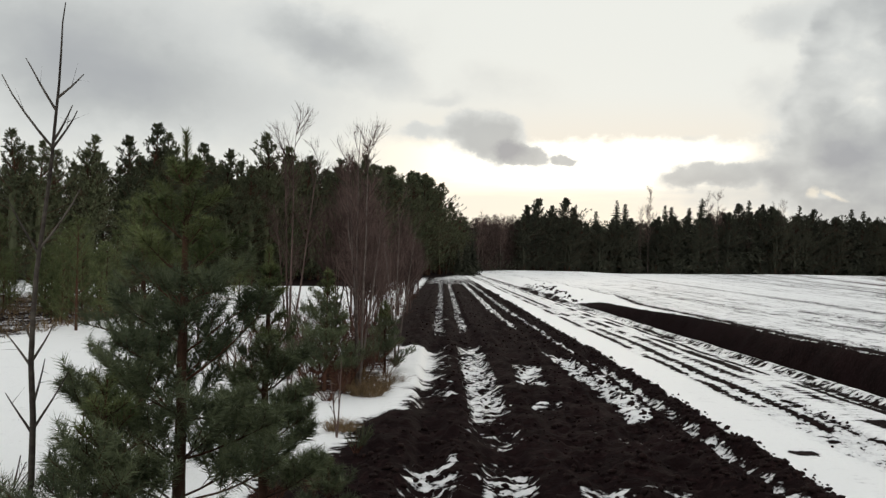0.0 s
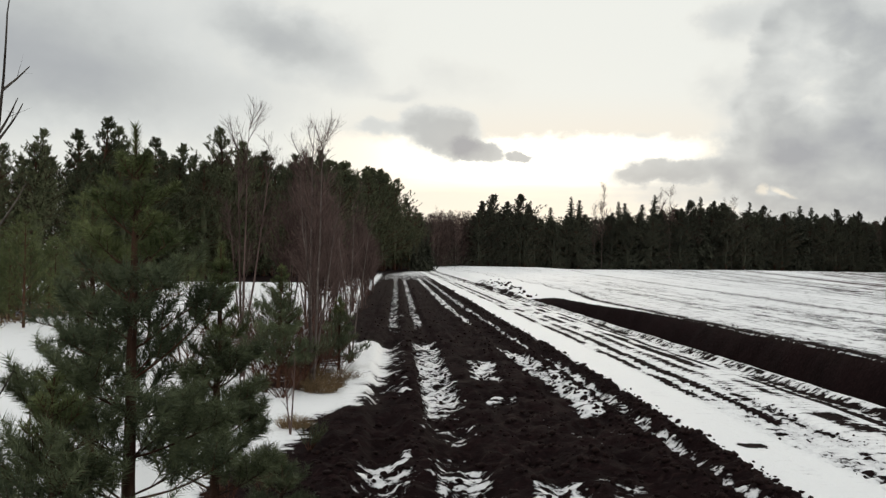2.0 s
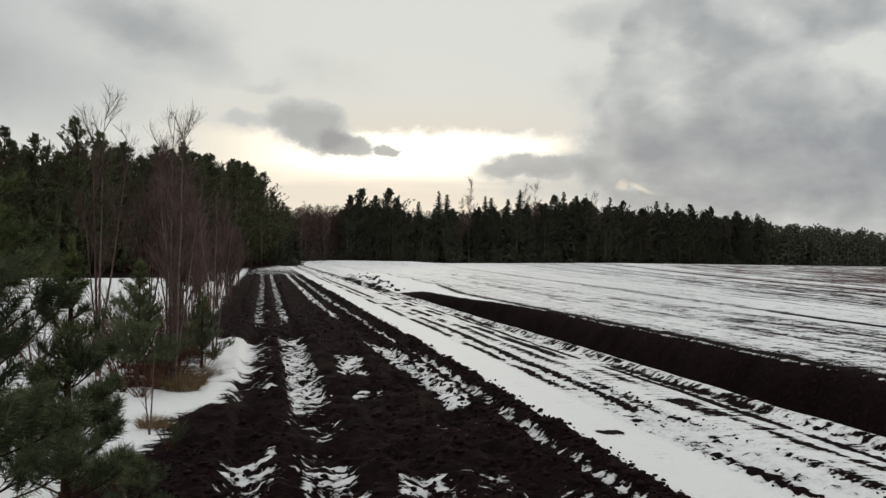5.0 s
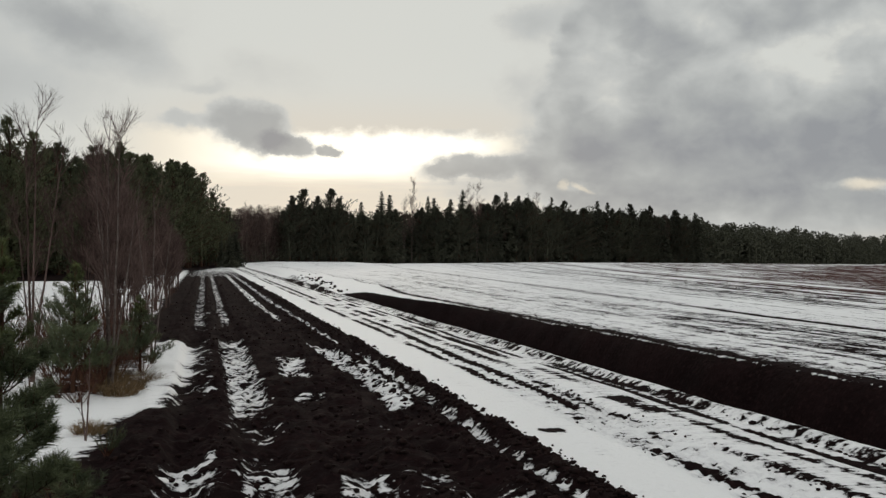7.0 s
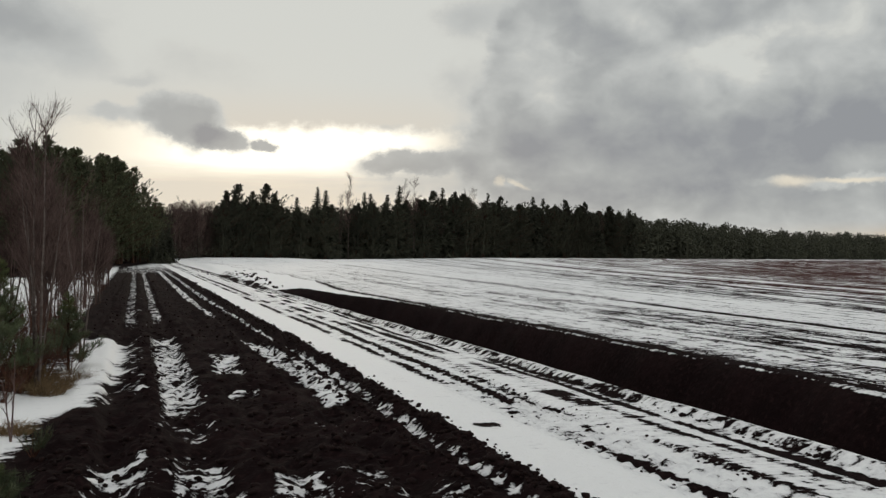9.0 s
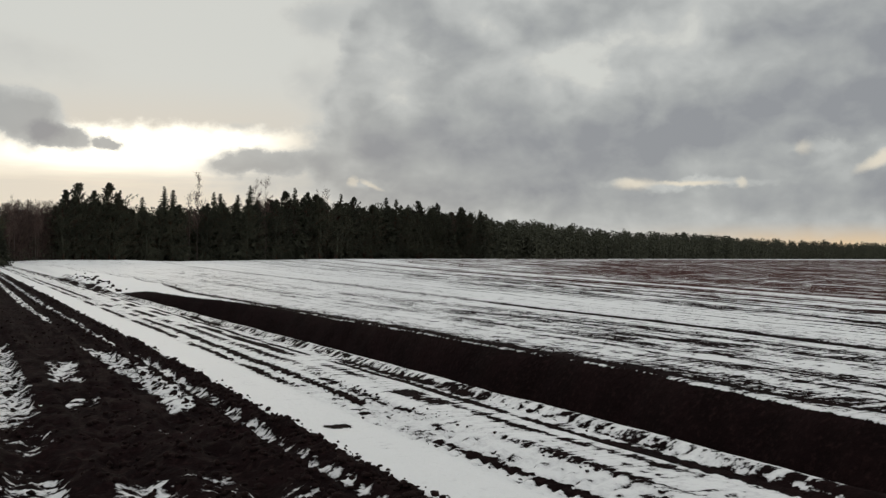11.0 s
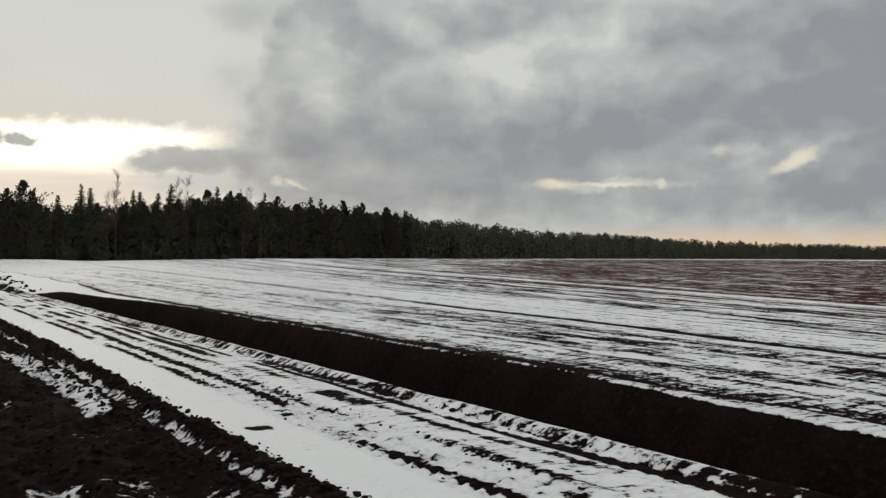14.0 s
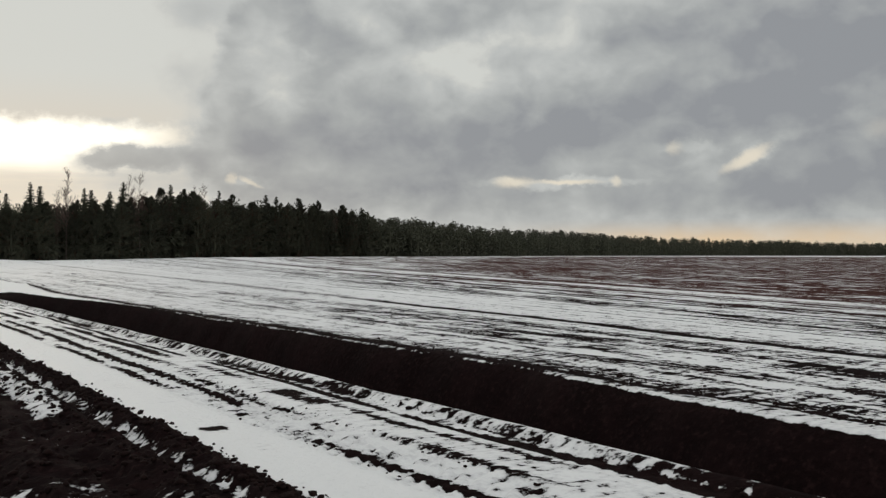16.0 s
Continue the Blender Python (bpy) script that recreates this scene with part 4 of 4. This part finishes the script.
shrub(on_ground(-1.35, 11.6), 0.5, 18, "brown twiggy shrub under a young pine")
shrub(on_ground(-1.25, 12.3), 0.55, 20, "brown twiggy shrub under a young pine")
shrub(on_ground(-1.6, 12.0), 0.5, 18, "brown twiggy shrub under a young pine")
shrub(on_ground(-0.8, 14.0), 0.45, 14, "brown twiggy shrub at the peat edge")
shrub(on_ground(-1.0, 17.5), 0.4, 14, "brown twiggy shrub at the peat edge")

for x, y, h in ((-1.3, 13.1, 0.9), (-1.75, 12.9, 1.1), (-1.1, 13.7, 0.8), (-1.9, 14.4, 1.2), (-1.4, 14.9, 1.1), (-2.4, 14.0, 1.0), (-1.2, 16.2, 1.2), (-2.0, 15.8, 1.3)):
    shrub(on_ground(x, y), h, 18, "tangled purple-brown brush among the birch stems", mat=MAT_TWIG)
for x, y, h in ((-1.25, 15.6, 0.95), (-1.35, 17.0, 1.1), (-1.2, 18.4, 0.9), (-1.4, 20.0, 1.1), (-1.5, 22.0, 1.0), (-1.5, 24.0, 0.9)):
    shrub(on_ground(x, y), h, 16, "dense purple-brown shrub at the peat edge", mat=MAT_TWIG)
for x, y, h in ((-2.7, 13.2, 1.0), (-3.1, 14.2, 1.2), (-2.6, 15.2, 1.1), (-1.7, 16.6, 1.2), (-2.4, 17.4, 1.3), (-1.6, 18.6, 1.1), (-3.0, 16.4, 1.2), (-2.2, 19.6, 1.2), (-1.25, 14.6, 0.8), (-1.55, 13.6, 0.9)):
    shrub(on_ground(x, y), h, 20, "tangled purple-brown brush among the birch stems", mat=MAT_TWIG)
for k in range(14):
    y = 18.0 + 2.2 * k
    shrub(on_ground(-1.25 - 0.4 * rng.random(), y), 0.4 + 0.3 * rng.random(), 10, "brown twiggy shrub at the peat edge")

# ---- heath with pine saplings on the far side of the verge
saps = [sapling_pine_small(on_ground(-9.6, 24.5), h, "yellow-green pine sapling on the brown heath", "pine saplings on the heath") for h in (2.2, 1.7, 2.7)]
for k in range(110):
    x, y = -9.0 - 13 * rng.random(), 23.0 + 24 * rng.random()
    copy_thing(saps[k % 3], on_ground(x, y, 0.02, rng.random() * 360, 0.55 + 0.5 * rng.random()))
for x, y, s in ((-6.3, 19.5, 1.05), (-7.4, 23.0, 0.95), (-5.2, 20.5, 0.7), (-8.2, 21.5, 0.9)):
    copy_thing(saps[2], on_ground(x, y, 0.02, rng.random() * 360, s))
saps[1].matrix_basis, saps[2].matrix_basis = on_ground(-11.0, 26.5), on_ground(-13.0, 28.0)
g = Geo()
n = 9000
x, y = -8.6 - 11 * rng.random(n) ** 1.3, 17.5 + 22 * rng.random(n)
keep = fbm(x * 0.5, y * 0.5, 3) > 0.42
x, y = x[keep], y[keep]
g.blades(np.column_stack([x, y, height(x, y) - 0.02]), np.column_stack([rng.normal(size=(len(x), 2)) * 0.6, np.ones(len(x))]), 0.16 + 0.22 * rng.random(len(x)), 0.02)
tagged(new("heath_grass", g.mesh("heath_grass", MAT_STRAW)), "matted brown dead grass and heather between pine saplings", "dry grass", kind="stuff")

# ---- the bog wood behind the verge
pines = variants(lambda k: pine_tree(pose(0, 0, 0), 10.0, "dark green grown pine at the edge of the bog wood", "pines of the bog wood", None, 1.35), 6)
used = set()
LEFT_TOPS = ((-60, -25, -23.3, -21.3, -20.1, -15.2, -12.9, -10.3, -8.3, -4.3, -1.6, -0.4, 0.5, 1.0), (5.5, 5.9, 6.0, 5.6, 6.1, 6.2, 6.0, 6.5, 5.9, 5.8, 5.4, 4.9, 4.1, 2.9))
RIGHT_TOPS = ((0.3, 1.2, 2.9, 4.6, 6, 9.1, 12, 15.1, 18.9, 22.4, 27.4, 30.7, 34.1, 37.5, 40.9, 44.2, 47.4, 52.1, 58.5, 80),
              (2.6, 2.8, 2.95, 3.0, 3.15, 2.85, 3.0, 3.13, 3.4, 3.05, 2.7, 2.30, 1.92, 1.58, 1.43, 1.13, 0.96, 0.84, 0.67, 0.5))


def wood_height(x, y, tops):
    """How tall the trees at a place must be for the skyline of the wood, given as azimuth and elevation."""
    d = math.hypot(x, y)
    return EYE - float(height(x, y)) + d * math.tan(radians(float(np.interp(math.degrees(math.atan2(x, y)), *tops))))


EDGE = ((-62, 30), (-40, 44), (-22, 56), (-14, 68), (-9, 80), (-6, 100), (-3.2, 122), (-0.2, 142), (3.2, 165))
for k in range(len(EDGE) - 1):
    (x0, y0), (x1, y1) = EDGE[k], EDGE[k + 1]
    length = math.hypot(x1 - x0, y1 - y0)
    nx, ny = -(y1 - y0) / length, (x1 - x0) / length
    for row in range(5):
        for j in range(max(2, int(length / 2.6))):
            f = (j + rng.random()) / max(2, int(length / 2.6))
            back = row * 3.6 + rng.random() * 2.5
            x, y = x0 + (x1 - x0) * f + nx * back, y0 + (y1 - y0) * f + ny * back
            tall = wood_height(x, y, LEFT_TOPS) / 10 * (0.80 + 0.21 * rng.random() - 0.010 * row)
            plant(pines, x, y, tall, used)
edge_x, edge_y = (np.concatenate([np.linspace(p[k], q[k], 60) for p, q in zip(EDGE[:-1], EDGE[1:])]) for k in (0, 1))
for az, el in ((-24.3, 6.75), (-22.9, 6.2), (-20.3, 6.7), (-18.3, 6.85), (-16.8, 7.6), (-16.0, 7.05), (-14.2, 6.6), (-12.6, 6.35), (-10.2, 7.3), (-9.3, 6.6), (-8.0, 6.1), (-6.2, 6.0), (-4.7, 6.3), (-3.3, 5.6), (-1.0, 5.2)):
    k = int(np.argmin(np.abs(np.degrees(np.arctan2(edge_x, edge_y)) - az)))   # the pines that stand out above the rest
    x, y = edge_x[k] * 1.03, edge_y[k] * 1.03
    plant(pines, x, y, (EYE + math.hypot(x, y) * math.tan(radians(el))) / 10, used)
spr = variants(lambda k: spruce_tree(pose(0, 0, 0), 20.0, "dark spire-shaped spruce at the edge of the field", "trees along the field"), 4)
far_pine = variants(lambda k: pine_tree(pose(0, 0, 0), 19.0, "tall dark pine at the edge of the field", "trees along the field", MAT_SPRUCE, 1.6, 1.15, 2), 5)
far_birch = [birch(pose(0, 0, 0), [(0.02, 0.0, 15.5), (-0.04, 0.02, 13.0)], "tall leafless birch at the edge of the field", "trees along the field", density=13, twig_w=0.035, order=1, ln=0.22)
             for _ in range(3)]
us, up_, ub = set(), set(), set()
for x, y, s in ((3.4, 138, 0.26), (4.6, 150, 0.3), (2.4, 146, 0.22)):
    plant(spr, x, y, s, us)


def treeline(az):
    return np.interp(az, (0.3, 1, 4, 10, 15, 20.8, 26, 32.6, 38, 42, 48, 53, 58, 68, 80), (150, 178, 225, 252, 260, 305, 355, 430, 560, 690, 930, 1180, 1420, 1700, 1900))


az = 0.9
while az < 29:
    d0 = float(treeline(az))
    for row in range(3):
        d = d0 + row * 5 + rng.random() * 5
        a = radians(az + (rng.random() - 0.5) * 0.9)
        x, y = d * math.sin(a), d * math.cos(a)
        c = rng.random()
        if c < 0.86 * min(1.0, max(0.0, (7.0 - az) / 3.4)):
            plant(far_birch, x, y, wood_height(x, y, RIGHT_TOPS) / 15.5 * (0.78 + 0.25 * rng.random()), ub)
        elif c < 0.08:
            plant(far_birch, x, y, wood_height(x, y, RIGHT_TOPS) / 15.5 * (0.85 + 0.25 * rng.random()), ub)
        elif c < 0.28:
            plant(spr, x, y, wood_height(x, y, RIGHT_TOPS) / 20 * (0.84 + 0.18 * rng.random()), us)
        else:
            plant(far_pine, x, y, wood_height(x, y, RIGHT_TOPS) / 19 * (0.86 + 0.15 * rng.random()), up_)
    az += math.degrees(4.0 / d0)
# the trees that stand out above the others
for kinds, tall, seen, spots in (
        (spr, 20.0, us, ((9.05, 3.3), (10.25, 3.95), (10.75, 3.75), (13.05, 3.7), (13.4, 3.6), (14.4, 3.55), (15.1, 4.1), (17.7, 4.0), (20.4, 3.7), (23.1, 3.5), (23.7, 3.4), (28.7, 2.8))),
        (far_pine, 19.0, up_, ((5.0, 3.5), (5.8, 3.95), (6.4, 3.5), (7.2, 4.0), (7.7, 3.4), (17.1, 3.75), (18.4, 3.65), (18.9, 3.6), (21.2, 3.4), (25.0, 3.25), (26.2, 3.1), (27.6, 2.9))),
        (far_birch, 15.5, ub, ((12.1, 4.3), (15.5, 4.15), (16.0, 4.15), (19.2, 3.65), (19.5, 3.6)))):
    for az, el in spots:
        d = float(treeline(az)) + 3 + 4 * rng.random()
        x, y = d * math.sin(radians(az)), d * math.cos(radians(az))
        plant(kinds, x, y, (EYE - float(height(x, y)) + d * math.tan(radians(el))) / tall, seen)

# ---- the woods behind and farther off
wood, brown = Geo(), Geo()


def rough_tree(g, x, y, h, spiky, n=150, wide=1.0, leaf=1.0, heart=0.05, rise=None):
    rel = np.sort(rng.random(n)) ** (0.9 if spiky else 0.72)
    wid = h * (0.19 * (1 - rel) ** 0.8 if spiky else 0.16 * np.sin(np.pi * np.clip(0.25 + 0.74 * rel, 0.03, 0.98)) ** 0.6)
    wid = wid * wide
    an = rng.random(n) * 6.3
    out = np.column_stack([np.cos(an), np.sin(an), np.zeros(n)])
    base = np.array([x, y, float(height(x, y))]) + out * (wid * np.sqrt(rng.random(n)))[:, None] + np.column_stack([np.zeros((n, 2)), rel * h * 0.97])
    way = out * 0.8 + rng.normal(size=(n, 3)) * 0.5 + np.array([0, 0, rise or (0.1 if spiky else 0.7)])
    g.blades(base, way, 0.11 * h * (1.15 - 0.8 * rel), 0.06 * leaf * h * (1.15 - 0.75 * rel))
    z0 = float(height(x, y))
    cz = np.linspace(0.0, 0.84, 6)
    prof = (1 - cz) ** 0.85 if spiky else np.sin(np.pi * (0.25 + 0.73 * cz)) ** 0.7
    g.tube(np.column_stack([np.full(6, x), np.full(6, y), z0 - 0.3 + cz * h]), heart * h * wide * prof * (0.7 + 0.6 * rng.random(6)) + 0.03, 5)


az = 0.5
while az < 80:
    d0 = float(treeline(az))
    rows = 8 if d0 < 380 else 9
    for row in range(rows):
        d = d0 + (14 if az < 29 else 0) + row * 9 + rng.random() * 7
        a = radians(az) + (rng.random() - 0.5) * 12 / d0
        if rng.random() < min(1.0, (7.2 - az) / 3.0):
            continue
        far = d0 > 380
        lumpy = 0.90 + 0.20 * float(fbm(np.float64(math.degrees(a) * 1.6), np.float64(3.0), 3)) if far else 1.0
        hh = lumpy * wood_height(d * math.sin(a), d * math.cos(a), RIGHT_TOPS) * (0.84 + 0.19 * rng.random() if far else 0.84 + 0.15 * rng.random()) * (1 if rng.random() > 0.04 else 1.1)
        rough_tree(wood, d * math.sin(a), d * math.cos(a), hh, rng.random() < (0.3 if far else 0.5), 200 if far else 280, 1.6 if far else 1.5, 1.35 if far else 0.8, 0.018 if far else 0.06, 0.3 if far else None)
    for _ in range(2):   # brush along the foot of the wood
        d, a = d0 - 3 + rng.random() * 8, radians(az) + (rng.random() - 0.5) * 8 / d0
        rough_tree(wood, d * math.sin(a), d * math.cos(a), 2.0 + 3.0 * rng.random(), False, 60, 2.6, 1.3, 0.0)
    az += math.degrees((3.4 if d0 < 380 else 3.8 if d0 < 800 else 5.5) / d0)
for _ in range(230):
    az = 0.4 + 6.6 * rng.random() ** 1.5
    a, d = radians(az), float(treeline(az)) + 6 + 55 * rng.random()
    rough_tree(brown, d * math.sin(a), d * math.cos(a), wood_height(d * math.sin(a), d * math.cos(a), RIGHT_TOPS) * (0.72 + 0.32 * rng.random()), False, 420, 1.2, 0.22, 0.006, 1.4)
    rough_tree(wood, (d + 14) * math.sin(a), (d + 14) * math.cos(a), (7.5 + 3.0 * rng.random()) * d / 210, False, 110, 1.6)
tagged(new("far_birch_wood", brown.mesh("far_birch_wood", MAT_FAR_TWIG)), "brown leafless birch wood at the end of the track", "forest", kind="stuff")
tagged(new("far_forest", wood.mesh("far_forest", MAT_SPRUCE)), "dark evergreen forest along the horizon beyond the snowy field", "forest", kind="stuff")

# ---- crumbs of peat
ico = np.array([(0, 0, 1), (0.894, 0, 0.447), (0.276, 0.851, 0.447), (-0.724, 0.526, 0.447), (-0.724, -0.526, 0.447), (0.276, -0.851, 0.447),
                (0.724, 0.526, -0.447), (-0.276, 0.851, -0.447), (-0.894, 0, -0.447), (-0.276, -0.851, -0.447), (0.724, -0.526, -0.447), (0, 0, -1)])
icf = np.array([(0, 1, 2), (0, 2, 3), (0, 3, 4), (0, 4, 5), (0, 5, 1), (1, 6, 2), (2, 7, 3), (3, 8, 4), (4, 9, 5), (5, 10, 1), (6, 7, 2), (7, 8, 3), (8, 9, 4), (9, 10, 5), (10, 6, 1),
                (11, 7, 6), (11, 8, 7), (11, 9, 8), (11, 10, 9), (11, 6, 10)])


def clods(g, x, y, r):
    clear = (x > verge(y) + 0.06) | (y < 8.5)
    x, y, r = x[clear], y[clear], np.minimum(r[clear], 0.038 + 0.05 * (y[clear] > 43))
    n = len(x)
    v = ico[None] * (r[:, None, None] * (0.65 + 0.6 * rng.random((n, 12, 1)))) * (0.8 + 0.5 * rng.random((n, 1, 3)))
    v = v * np.array([1, 1, 0.75]) + np.stack([x, y, height(x, y) + r * 0.25], -1)[:, None]
    f = icf[None] + (np.arange(n) * 12)[:, None, None]
    g.add(v.reshape(-1, 3), f.reshape(-1, 3))


def along(n, lo, hi):
    return lo * (hi / lo) ** rng.random(n)


g = Geo()
for c, s, n, big in ((2.88, 0.07, 1700, 0.019), (3.0, 0.08, 500, 0.017), (2.40, 0.10, 900, 0.022), (1.6, 0.5, 1200, 0.018), (0.2, 0.6, 1200, 0.018), (-0.5, 0.25, 260, 0.02)):
    y = along(n, 4.5, 60) if c > -0.4 else along(n, 4.5, 8.4)
    clods(g, c + rng.normal(size=n) * s, y, big * np.exp(rng.normal(size=n) * 0.45))
for c, n in ((4.64, 40), (5.70, 160), (3.98, 30)):
    y = along(n, 4.0, 40 if c > 5 else 14)
    clods(g, c + rng.normal(size=n) * 0.04, y, 0.013 * np.exp(rng.normal(size=n) * 0.4))
n = 260
y = along(n, 3.5, 46)
clods(g, DITCH_F + 0.15 + np.abs(rng.normal(size=n)) * 0.3, y, 0.016 * np.exp(rng.normal(size=n) * 0.4))
tagged(new("peat_crumbs", g.mesh("peat_crumbs", MAT_CLOD)), "loose crumbs and clods of dark brown peat on snow and soil", "peat", kind="stuff")
g = Geo()
n = 46
y = 44 + 30 * rng.random(n) ** 1.3
clods(g, 6.0 + 0.018 * (y - 44) + np.abs(rng.normal(size=n)) * 0.5, y, 0.05 + 0.08 * rng.random(n))
tagged(new("peat_lumps", g.mesh("peat_lumps", MAT_CLOD)), "row of frozen dark peat lumps where the drain is filled", "peat", kind="stuff")
